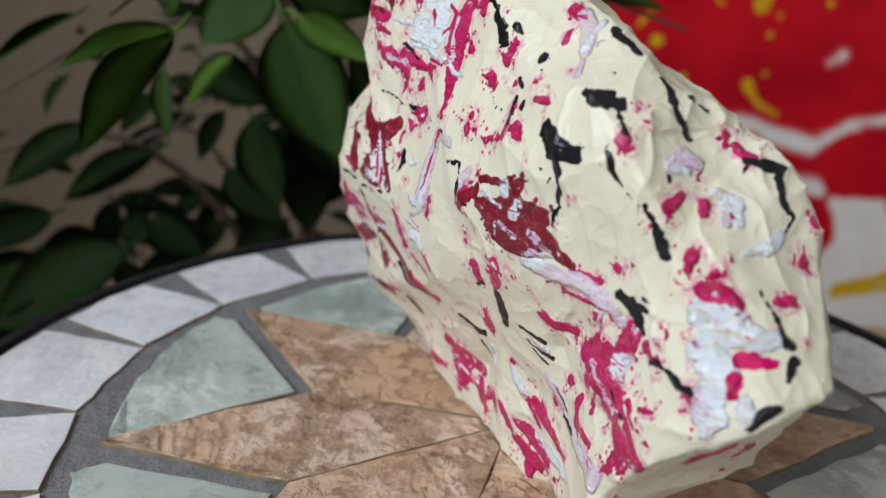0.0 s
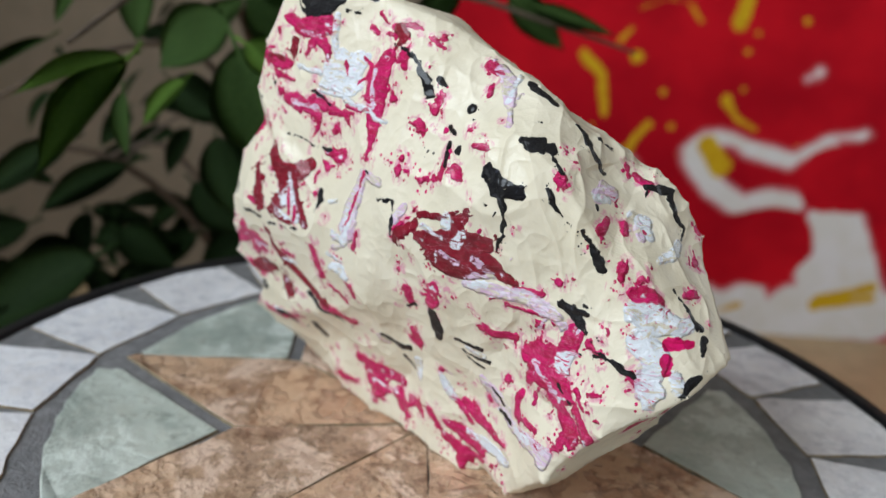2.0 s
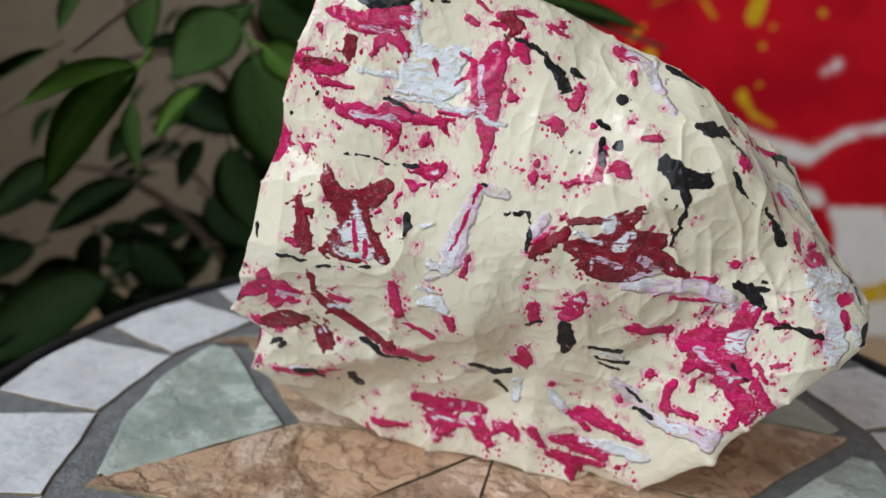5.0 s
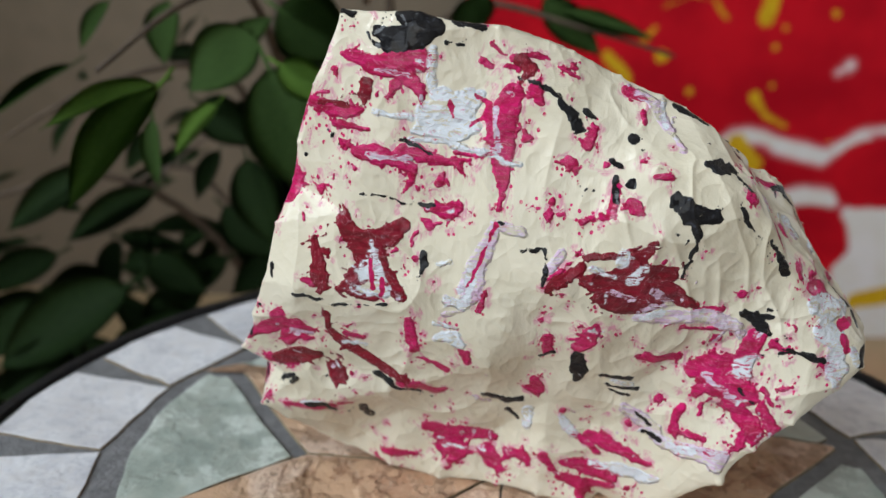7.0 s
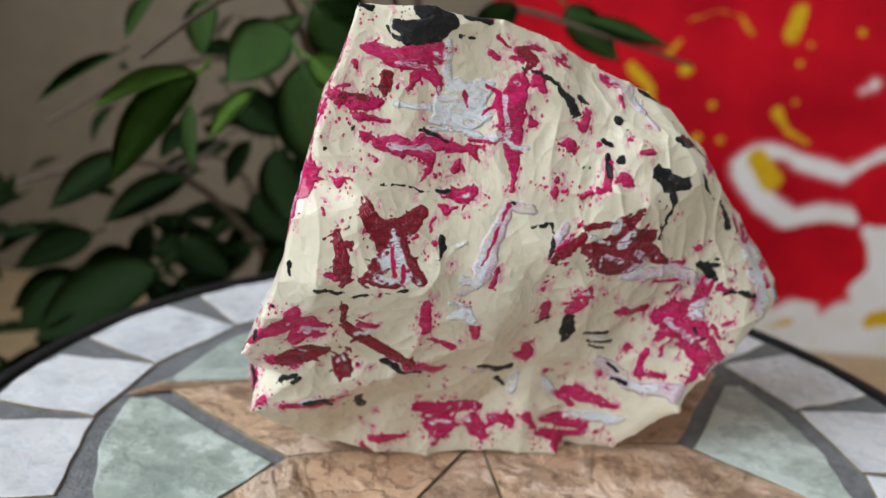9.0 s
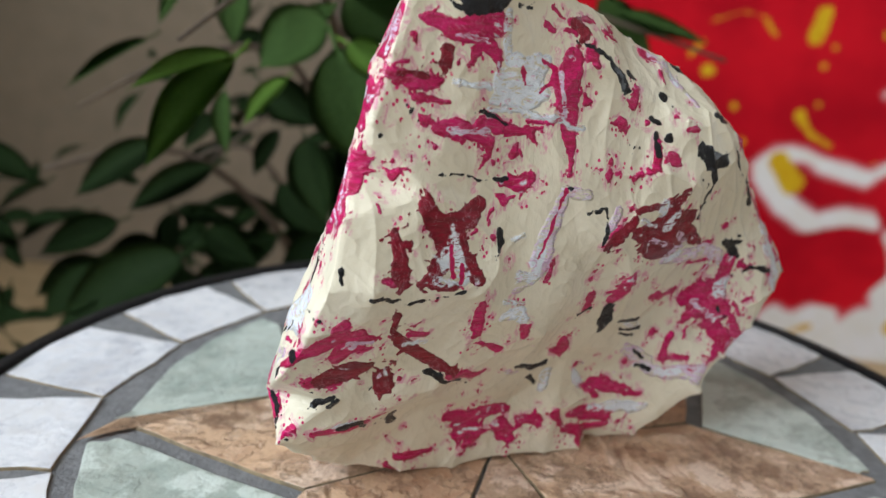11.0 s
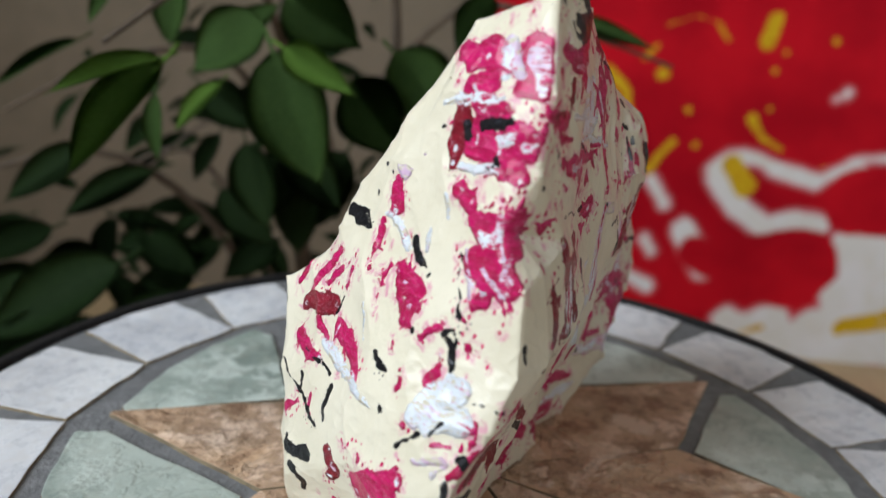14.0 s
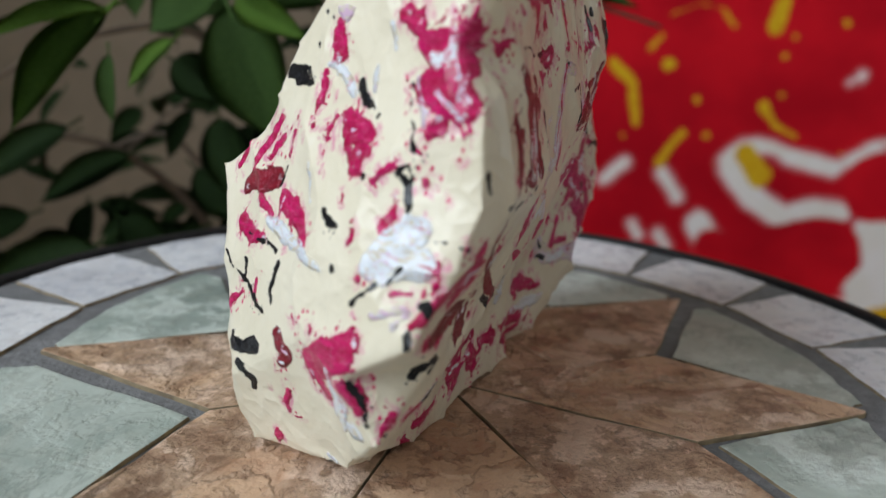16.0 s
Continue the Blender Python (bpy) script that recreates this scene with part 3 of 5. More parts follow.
pour("rose", (-6, -45, 200, 1.8), (-4, -48, 190, 1.8))
pour("rose", (3, -40, 210, 1.3), (6, -41, 205, 0.5))
pour("rose", (-77, -70, 201, 1.2), (-69, -67, 200, 1.7), (-60, -64, 199, 1.7), (-56, -62, 198, 0.7))
pour("rose", (-74, -69, 197, 1.0), (-65, -66, 196, 1.0))
pour("blood", (-74, -69, 201, 0.5), (-63, -65, 200, 0.6))
pour("rose", (-76, -69, 203, 0.4), (-70, -67, 204, 0.4))
pour("rose", (-67, -67, 192, 1.2), (-60, -65, 191, 1.2), (-53, -63, 190, 0.5))
pour("rose", (-57, -66, 182, 1.5), (-50, -64, 181, 3.0), (-43, -61, 179, 2.7), (-33, -57, 183, 2.5), (-26, -55, 180, 1.8), (-21, -53, 179, 0.8))
pour("rose", (-41, -61, 177, 1.7), (-34, -58, 176, 1.8), (-35, -58, 170, 0.8), (-37, -59, 165, 0.4))
pour("rose", (-31, -57, 179, 1.5), (-11, -51, 180, 0.6))
pour("rose", (-17, -51, 184, 1.0), (-6, -50, 183, 0.6))
pour("soot", (-41, -60, 187, 0.4), (-28, -55, 182, 0.4))
pour("rose", (-22, -53, 172, 1.0), (-23, -54, 170, 1.5))
pour("rose", (-31, -57, 167, 0.6))
pour("rose", (10, -42, 191, 1.0))
pour("rose", (-68, -65, 214, 1.0), (-67, -65, 211, 0.4))
pour("soot", (-56, -66, 163, 0.4), (-49, -64, 163, 0.6), (-39, -60, 160, 0.9), (-26, -55, 159, 1.1))
pour("rose", (-28, -56, 158, 1.3), (-18, -54, 158, 3.3), (-15, -53, 160, 2.0))
pour("rose", (-29, -57, 153, 1.0), (-26, -57, 151, 1.8))
pour("rose", (-33, -60, 144, 0.6), (-32, -59, 147, 0.6))
pour("rose", (-73, -68, 163, 2.0), (-72, -69, 165, 1.0))
pour("rose", (-58, -66, 173, 0.6))
pour("rose", (-74, -69, 169, 0.5))
pour("soot", (-79, -70, 177, 1.1))
pour("soot", (-67, -68, 187, 1.2))
pour("blood", (-73, -75, 142, 0.7), (-70, -76, 134, 2.2), (-69, -77, 127, 3.2), (-67, -76, 121, 1.8))
pour("blood", (-71, -76, 138, 1.2), (-67, -75, 136, 1.5))
pour("rose", (-75, -79, 123, 1.0), (-70, -78, 124, 1.0))
pour("blood", (-60, -71, 153, 2.5), (-57, -71, 147, 3.0), (-53, -69, 143, 4.2), (-48, -67, 145, 3.7), (-42, -65, 146, 3.3), (-37, -60, 150, 2.3))
pour("blood", (-50, -68, 140, 5.5), (-47, -67, 133, 5.5))
pour("blood", (-52, -70, 130, 3.3), (-56, -73, 124, 3.0), (-60, -74, 120, 1.8))
pour("blood", (-41, -66, 129, 2.3), (-37, -65, 123, 2.8), (-34, -65, 119, 1.5))
pour("blood", (-56, -73, 120, 1.8), (-46, -69, 118, 1.8))
pour("blood", (-61, -72, 149, 1.0), (-63, -72, 151, 0.6))
pour("snow", (-47, -67, 137, 1.8), (-49, -69, 130, 3.0), (-50, -70, 122, 3.3))
pour("snow", (-46, -67, 132, 1.8), (-43, -67, 123, 2.5))
pour("snow", (-54, -72, 122, 1.8), (-42, -67, 120, 1.8))
pour("streak", (-48, -68, 135, 0.4), (-47, -69, 122, 0.4))
pour("streak", (-43, -67, 127, 0.4), (-44, -68, 119, 0.4))
pour("soot", (-26, -59, 139, 1.0), (-27, -60, 134, 1.3), (-28, -63, 128, 0.8))
pour("rose", (-30, -62, 136, 0.8))
pour("snow", (-22, -59, 134, 0.5), (-15, -56, 137, 0.5))
pour("rose", (-22, -59, 127, 0.4))
pour("lilac", (3, -52, 155, 1.8), (0, -52, 147, 2.6), (-3, -54, 139, 3.4), (-6, -54, 131, 3.9), (-7, -56, 123, 4.2))
pour("snow", (-6, -54, 134, 1.8), (-9, -56, 123, 2.6), (-11, -55, 116, 1.6))
pour("lilac", (4, -51, 154, 1.8), (13, -50, 153, 1.6))
pour("streak", (3, -52, 155, 0.5), (-5, -54, 137, 0.4))
pour("rose", (-1, -53, 122, 1.3), (-3, -53, 117, 0.8))
pour("streak", (-8, -55, 126, 0.5), (-1, -53, 145, 0.4))
pour("snow", (-16, -57, 118, 1.8), (-9, -55, 117, 1.6))
pour("lilac", (-17, -57, 112, 0.7), (-10, -55, 113, 0.7))
pour("soot", (4, -51, 156, 0.8))
pour("soot", (14, -50, 145, 0.5), (22, -48, 147, 0.8), (24, -48, 140, 0.7), (24, -49, 130, 0.5))
pour("soot", (-80, -80, 116, 1.0), (-71, -75, 114, 1.3), (-68, -75, 114, 0.6))
pour("soot", (-66, -73, 111, 0.4), (-41, -67, 114, 0.4))
pour("snow", (-20, -56, 100, 1.3), (-13, -55, 101, 2.7), (-10, -54, 96, 1.4))
pour("snow", (-21, -58, 107, 0.7), (-12, -55, 105, 0.7))
pour("rose", (-32, -62, 107, 1.8), (-33, -59, 98, 2.1), (-32, -55, 89, 1.4))
pour("rose", (-31, -53, 85, 0.5), (-26, -50, 83, 0.8), (-19, -47, 80, 1.7))
pour("rose", (-9, -52, 93, 1.4), (-8, -49, 86, 1.1))
pour("rose", (-17, -56, 107, 0.4))
pour("blood", (-70, -72, 106, 1.3), (-69, -68, 99, 0.8))
pour("blood", (-68, -67, 96, 1.6), (-62, -62, 87, 2.4), (-54, -57, 80, 2.2), (-46, -52, 73, 2.0), (-38, -49, 69, 1.7))
pour("rose", (-62, -65, 95, 1.1), (-55, -62, 93, 1.3))
pour("snow", (-64, -64, 90, 0.5), (-54, -60, 90, 0.5))
pour("rose", (-40, -50, 68, 2.0), (-27, -39, 62, 2.0), (-23, -38, 64, 0.9))
pour("soot", (-53, -54, 72, 1.4), (-47, -52, 68, 2.0), (-42, -50, 64, 1.1), (-29, -37, 57, 0.6))
pour("rose", (-112, -73, 87, 1.6), (-104, -74, 91, 2.7), (-94, -74, 96, 3.9), (-85, -73, 98, 3.7), (-78, -70, 96, 1.3))
pour("rose", (-93, -78, 102, 2.1), (-90, -78, 105, 1.3))
pour("rose", (-88, -70, 91, 4.0), (-92, -69, 87, 3.0))
pour("rose", (-82, -68, 91, 1.9))
pour("lilac", (-87, -71, 94, 0.8), (-79, -69, 94, 0.5))
pour("blood", (-98, -66, 75, 3.0), (-88, -65, 78, 4.1), (-79, -64, 80, 2.5))
pour("rose", (-103, -68, 75, 2.2), (-93, -64, 72, 1.4))
pour("rose", (-116, -71, 86, 1.1), (-111, -73, 90, 0.8))
pour("rose", (-101, -79, 107, 0.6))
pour("rose", (-109, -74, 96, 0.8))
pour("blood", (-71, -58, 72, 3.6), (-71, -57, 67, 3.9))
pour("soot", (-100, -61, 61, 1.7), (-92, -63, 65, 1.1))
pour("soot", (-94, -63, 60, 1.4), (-90, -62, 63, 1.1))
pour("rose", (-110, -60, 49, 1.7), (-113, -60, 46, 0.6))
pour("soot", (-111, -59, 43, 0.7))
pour("rose", (-100, -58, 44, 1.5), (-89, -57, 46, 2.3), (-78, -52, 46, 2.6))
pour("soot", (-89, -57, 47, 1.7), (-80, -54, 47, 2.0), (-77, -48, 42, 1.2))
pour("snow", (-92, -58, 48, 0.7), (-82, -56, 49, 0.7))
pour("soot", (-65, -44, 46, 2.1), (-64, -36, 37, 2.7))
pour("rose", (-73, -51, 48, 1.2), (-68, -49, 49, 0.6))
pour("rose", (-66, -32, 26, 0.9))
pour("rose", (-35, -28, 34, 2.8), (-26, -24, 31, 4.7), (-17, -21, 32, 3.8), (-4, -18, 32, 2.2))
pour("rose", (-25, -23, 23, 5.4), (-19, -22, 21, 4.1), (-23, -24, 13, 1.9))
pour("rose", (-30, -25, 27, 2.2))
pour("rose", (-5, -19, 23, 3.2), (-2, -17, 17, 3.9), (0, -16, 13, 1.9))
pour("rose", (6, -18, 25, 2.2), (15, -17, 24, 2.9), (17, -17, 20, 1.3))
pour("rose", (-59, -30, 13, 1.6), (-49, -29, 14, 1.9), (-41, -26, 14, 1.0))
pour("rose", (-64, -29, 7, 1.0), (-59, -27, 2, 0.8))
pour("rose", (-1, -17, 31, 1.3))
pour("rose", (46, -9, 41, 2.6), (54, -9, 39, 2.9), (68, -8, 34, 2.3), (73, -8, 33, 0.8))
pour("rose", (34, -13, 25, 2.3), (47, -8, 21, 4.0), (57, -7, 20, 2.7))
pour("rose", (33, -12, 15, 2.3), (46, -5, 10, 3.3), (58, -7, 14, 1.7))
pour("rose", (44, -9, 7, 2.7), (45, -8, 1, 1.0))
pour("snow", (47, -8, 25, 1.3), (60, -7, 26, 2.6), (72, -6, 24, 3.0), (78, -8, 25, 1.3))
pour("rose", (49, -9, 33, 1.6), (38, -12, 42, 1.3))
pour("rose", (25, -18, 28, 1.6), (31, -13, 19, 1.3))
pour("rose", (66, -6, 13, 1.0))
pour("rose", (74, -6, 11, 0.8))
pour("soot", (-4, -33, 63, 1.5), (6, -26, 58, 1.8), (13, -25, 61, 1.2))
pour("soot", (5, -23, 52, 1.8), (10, -19, 47, 1.2))
pour("snow", (15, -21, 53, 2.5), (15, -19, 44, 1.9))
pour("snow", (31, -17, 51, 1.6), (37, -13, 42, 1.9))
pour("lilac", (-3, -29, 57, 1.2), (-9, -33, 61, 0.7))
pour("rose", (20, -28, 75, 2.1), (20, -25, 67, 2.1), (15, -27, 69, 1.2))
pour("rose", (32, -17, 56, 1.2))
pour("soot", (49, -24, 82, 1.2), (62, -18, 81, 1.2))
pour("soot", (50, -21, 76, 1.2), (64, -14, 75, 0.9))
pour("snow", (54, -20, 79, 1.2), (61, -16, 77, 0.9))
pour("soot", (38, -31, 93, 2.9), (39, -28, 85, 4.4), (39, -26, 79, 1.8))
pour("snow", (38, -28, 85, 1.2), (40, -27, 81, 0.7))
pour("rose", (75, -10, 70, 1.6))
pour("lilac", (60, -13, 62, 2.5), (68, -9, 57, 3.8), (75, -8, 51, 2.9))
pour("soot", (64, -11, 61, 0.9), (73, -9, 54, 1.0))
pour("soot", (70, -8, 50, 0.8), (77, -8, 47, 0.8))
pour("lilac", (77, -8, 47, 2.3), (91, -10, 46, 3.3), (105, -12, 47, 3.3))
pour("rose", (90, -10, 49, 1.3), (102, -11, 50, 1.3))
pour("lilac", (103, -12, 43, 2.6))
pour("snow", (82, -8, 46, 1.3), (93, -10, 47, 1.6))
pour("rose", (83, -9, 55, 1.9), (84, -11, 66, 1.6), (86, -10, 69, 1.0))
pour("rose", (89, -10, 55, 1.6), (98, -10, 55, 1.0))
pour("rose", (62, -9, 53, 1.0))
pour("rose", (104, -11, 92, 6.3), (99, -12, 88, 6.9), (109, -11, 82, 5.7))
pour("rose", (87, -12, 90, 3.4), (95, -12, 94, 4.0))
pour("rose", (80, -14, 94, 1.8), (66, -21, 95, 1.2))
pour("rose", (109, -9, 101, 3.8), (111, -8, 110, 3.4))
pour("rose", (93, -13, 85, 3.1), (90, -11, 77, 1.6))
pour("rose", (106, -10, 75, 3.2), (115, -8, 68, 3.6), (118, -9, 60, 2.3))
pour("rose", (119, -10, 76, 2.6), (126, -8, 65, 2.0))
pour("rose", (113, -9, 61, 1.6), (112, -10, 55, 1.3))
pour("rose", (120, -9, 65, 1.3))
pour("snow", (108, -10, 96, 3.1), (111, -9, 99, 2.2))
pour("snow", (106, -11, 93, 0.8), (110, -10, 92, 0.8))
pour("soot", (108, -11, 85, 0.6), (114, -10, 79, 0.5))
pour("rose", (123, -9, 87, 0.6), (129, -8, 89, 0.6))
pour("rose", (100, -10, 74, 0.6))
pour("rose", (117, -10, 86, 1.0), (123, -10, 80, 0.5))
pour("soot", (109, -9, 120, 1.5), (112, -8, 115, 2.2), (115, -8, 113, 1.3))
pour("soot", (105, -12, 122, 0.5), (115, -8, 120, 0.6))
pour("soot", (122, -7, 106, 0.6), (130, -5, 104, 1.3), (139, -3, 103, 1.3))
pour("rose", (119, -7, 107, 1.3), (124, -7, 106, 1.0))
pour("lilac", (62, -31, 117, 1.7), (76, -26, 118, 2.9), (93, -16, 118, 2.7), (103, -12, 114, 2.5))
pour("snow", (64, -30, 117, 1.1), (73, -27, 121, 1.5))
pour("rose", (81, -21, 112, 0.9), (97, -14, 114, 0.9))
pour("rose", (102, -13, 130, 1.5))
pour("rose", (95, -16, 122, 1.2), (85, -21, 122, 0.7))
pour("rose", (95, -14, 108, 1.5))
pour("lilac", (104, -10, 110, 2.2))
pour("blood", (41, -44, 133, 2.7), (53, -38, 134, 5.5), (64, -34, 136, 6.2), (72, -30, 138, 3.4))
pour("blood", (48, -40, 127, 3.3), (57, -35, 123, 4.2), (69, -30, 126, 3.4))
pour("blood", (30, -48, 132, 1.9), (38, -44, 140, 1.9))
pour("blood", (59, -37, 145, 2.8), (64, -36, 149, 2.2))
pour("blood", (71, -30, 132, 4.3), (78, -24, 127, 2.3), (85, -21, 125, 0.9))
pour("blood", (26, -48, 127, 0.7), (30, -48, 134, 1.1))
pour("snow", (53, -39, 144, 1.9), (55, -38, 147, 1.4))
pour("snow", (59, -36, 136, 2.2), (63, -36, 141, 1.4))
pour("lilac", (68, -31, 130, 1.7), (75, -26, 126, 1.2), (62, -32, 121, 0.9))
pour("snow", (51, -39, 137, 0.8), (43, -43, 139, 0.7))
pour("lilac", (26, -48, 139, 2.1), (29, -46, 144, 1.9))
pour("blood", (40, -43, 145, 0.8), (53, -39, 147, 0.7), (66, -36, 153, 0.7))
pour("rose", (36, -43, 146, 0.5))
pour("rose", (45, -37, 109, 2.8), (42, -35, 104, 3.4), (39, -33, 98, 2.0))
pour("rose", (25, -38, 102, 2.0), (25, -35, 95, 2.0))
pour("rose", (49, -34, 106, 0.9))
pour("soot", (22, -34, 91, 0.4), (28, -34, 94, 0.4))
pour("rose", (66, -21, 96, 1.2))
pour("soot", (71, -32, 170, 3.1), (79, -32, 166, 5.0), (86, -27, 166, 3.1))
pour("soot", (81, -31, 161, 2.0), (81, -29, 153, 1.1), (80, -28, 147, 0.9))
pour("soot", (70, -32, 171, 1.1))
pour("soot", (81, -23, 185, 1.1), (89, -15, 183, 2.6))
pour("soot", (20, -37, 206, 1.1), (26, -35, 201, 2.4), (29, -35, 196, 2.1))
pour("soot", (31, -31, 203, 1.6), (34, -31, 200, 0.8))
pour("snow", (28, -35, 199, 0.4))
pour("soot", (19, -37, 208, 0.8))
pour("soot", (50, -28, 193, 2.5))
pour("soot", (53, -34, 176, 1.9))
pour("soot", (44, -33, 184, 1.9), (47, -33, 182, 1.4))
pour("soot", (46, -34, 176, 1.1), (48, -37, 169, 1.1))
pour("soot", (36, -38, 171, 0.7))
pour("rose", (42, -33, 182, 1.4))
pour("rose", (48, -35, 174, 1.1), (47, -39, 164, 1.1))
pour("rose", (56, -37, 167, 2.4), (53, -36, 169, 1.1))
pour("rose", (36, -42, 158, 1.3), (38, -41, 160, 1.1))
pour("rose", (22, -46, 160, 1.3))
pour("rose", (23, -44, 166, 0.8))
pour("rose", (27, -44, 161, 0.5))
pour("rose", (28, -39, 181, 1.9))
pour("rose", (33, -35, 190, 1.9), (34, -34, 194, 1.1))
pour("rose", (35, -33, 197, 0.8))
pour("rose", (43, -40, 161, 0.7))
pour("rose", (63, -33, 181, 1.1), (69, -31, 180, 1.1))
pour("rose", (55, -32, 185, 0.7))
pour("rose", (-13, -42, 221, 0.8), (-9, -41, 218, 1.0))
pour("blood", (3, -36, 221, 1.8), (6, -36, 218, 2.4), (5, -38, 215, 1.0))
pour("rose", (0, -37, 222, 1.0), (11, -31, 222, 0.5))
pour("rose", (-10, -40, 227, 0.6), (-4, -38, 224, 0.6))
pour("soot", (3, -39, 215, 0.5), (12, -37, 213, 0.7), (20, -36, 208, 0.5))
pour("rose", (9, -38, 210, 2.4), (12, -39, 207, 1.3))
pour("rose", (18, -29, 218, 0.5), (25, -26, 215, 0.5))
pour("rose", (22, -24, 220, 0.8))
pour("lilac", (48, -12, 210, 2.0), (55, -13, 206, 2.8), (60, -15, 200, 2.3), (64, -17, 196, 1.7))
pour("snow", (57, -9, 208, 0.9), (61, -16, 198, 0.9))
pour("rose", (43, -13, 210, 2.0), (49, -14, 208, 1.4))
pour("rose", (52, -18, 203, 1.1), (53, -21, 199, 0.7))
pour("lilac", (66, -18, 194, 1.1), (70, -22, 189, 0.8))
pour("rose", (-50, -64, 178, 1.2), (-47, -63, 176, 1.0))
pour("rose", (-64, -67, 184, 0.5), (-59, -66, 183, 0.5))
pour("rose", (-18, -52, 179, 1.3), (-13, -52, 174, 0.6))
pour("lilac", (-52, -61, 215, 0.6), (-38, -55, 213, 0.6))
pour("lilac", (-52, -64, 180, 0.6), (-36, -58, 179, 0.5))
pour("lilac", (-4, -44, 202, 0.6), (-1, -47, 185, 0.6))
pour("lilac", (49, -39, 131, 0.7), (66, -31, 124, 0.7))
pour("lilac", (92, -12, 89, 0.8), (105, -11, 78, 0.8))
pour("soot", (20, -49, 144, 0.7), (13, -50, 145, 0.5))
pour("soot", (80, -27, 145, 0.6), (77, -28, 138, 0.4))
pour("rose", (27, -48, 135, 0.7), (30, -47, 138, 1.1))
pour("rose", (23, -41, 111, 0.8), (25, -42, 115, 0.6))
pour("soot", (61, -15, 70, 0.6), (52, -18, 73, 0.6))
pour("rose", (93, -9, 68, 0.8), (96, -12, 78, 0.6))
pour("rose", (-3, -39, 218, 0.6), (3, -38, 217, 1.0))
pour("soot", (81, -23, 185, 1.6), (85, -20, 184, 3.3), (88, -18, 183, 1.4))
pour("soot", (85, -16, 186, 0.5), (92, -16, 181, 0.5), (99, -16, 175, 0.6))
pour("rose", (99, -17, 174, 1.9), (100, -17, 171, 0.8))
pour("soot", (97, -20, 168, 1.0), (99, -19, 164, 1.3), (102, -16, 159, 0.8), (106, -14, 155, 0.6))
pour("soot", (110, -11, 154, 0.6), (112, -10, 150, 1.1), (115, -8, 146, 1.9), (117, -6, 140, 2.1))
pour("soot", (85, 2, 192, 0.8), (88, 5, 188, 1.6), (93, 5, 182, 1.4), (97, 8, 174, 1.4))
pour("soot", (90, 12, 187, 0.8), (92, 18, 182, 1.0))
pour("soot", (62, -7, 205, 1.5), (71, -5, 202, 1.5), (76, -2, 199, 0.8))
pour("soot", (107, 25, 169, 1.0), (109, 31, 168, 2.4), (111, 36, 167, 1.6))
pour("soot", (112, 35, 165, 1.4), (117, 34, 159, 1.4), (120, 38, 153, 1.2), (123, 34, 149, 1.0))
pour("snow", (127, 16, 144, 1.3), (127, 24, 145, 2.1), (124, 32, 148, 1.8))
pour("lilac", (105, -1, 167, 1.9), (103, 5, 170, 2.9), (105, 8, 167, 2.4))
pour("snow", (105, -3, 166, 0.8), (106, 4, 165, 1.4))
pour("rose", (105, 7, 167, 0.8), (107, 9, 164, 0.6))
pour("snow", (111, 14, 159, 1.8), (115, 18, 156, 2.6), (119, 18, 151, 1.8))
pour("lilac", (116, 15, 154, 2.3), (119, 14, 151, 1.7))
pour("rose", (113, -4, 154, 1.5), (110, 1, 158, 1.1))
pour("rose", (115, 7, 153, 1.2), (113, 9, 156, 1.0))
pour("streak", (117, 17, 153, 0.6))
pour("rose", (100, 25, 173, 1.2), (104, 26, 171, 1.4), (107, 29, 171, 0.8))
pour("rose", (96, 23, 177, 0.4), (101, 22, 172, 0.5))
pour("rose", (97, 20, 175, 0.4))
pour("rose", (128, 2, 133, 2.2), (132, 6, 132, 3.4), (135, 10, 129, 2.3))
pour("rose", (122, 1, 142, 1.5), (124, -1, 139, 0.9))
pour("rose", (128, 6, 137, 1.1))
pour("snow", (132, 1, 126, 3.7), (137, 6, 124, 5.6), (143, 14, 122, 3.7), (145, 20, 122, 1.9))
pour("snow", (138, 1, 116, 4.7), (144, 4, 112, 4.7), (145, 3, 105, 3.7))
pour("snow", (146, 1, 97, 4.7), (147, 0, 92, 1.9))
pour("rose", (135, -1, 117, 1.3), (138, -1, 111, 1.1))
pour("streak", (144, 9, 116, 2.1), (147, 13, 117, 2.2), (148, 17, 116, 0.8))
pour("streak", (146, 7, 111, 1.9), (148, 6, 106, 1.3))
pour("rose", (138, -3, 103, 1.5), (142, -2, 99, 1.3))
pour("lilac", (141, -1, 105, 1.9), (143, -1, 96, 1.5))
pour("rose", (147, 1, 94, 0.8))
pour("snow", (151, 8, 106, 1.9), (154, 8, 102, 2.8))
pour("soot", (135, 19, 134, 0.5), (138, 22, 130, 0.8), (144, 23, 124, 1.1), (147, 24, 122, 1.9))
pour("soot", (149, 24, 117, 1.1), (153, 21, 112, 0.8))
pour("soot", (156, 9, 99, 1.3), (156, 12, 103, 2.2), (156, 17, 105, 1.5))
pour("rose", (137, 28, 131, 1.6), (137, 24, 131, 1.0), (138, 29, 130, 0.8))
pour("rose", (121, 45, 152, 1.2), (123, 45, 150, 0.8))
pour("rose", (128, 39, 141, 1.6))
pour("rose", (138, 14, 127, 0.6))
pour("soot", (121, -7, 104, 0.6), (130, -6, 105, 1.0), (135, -5, 105, 0.8), (137, -4, 103, 0.8))
pour("soot", (104, -12, 121, 1.2), (110, -9, 118, 2.2), (116, -8, 112, 0.8))
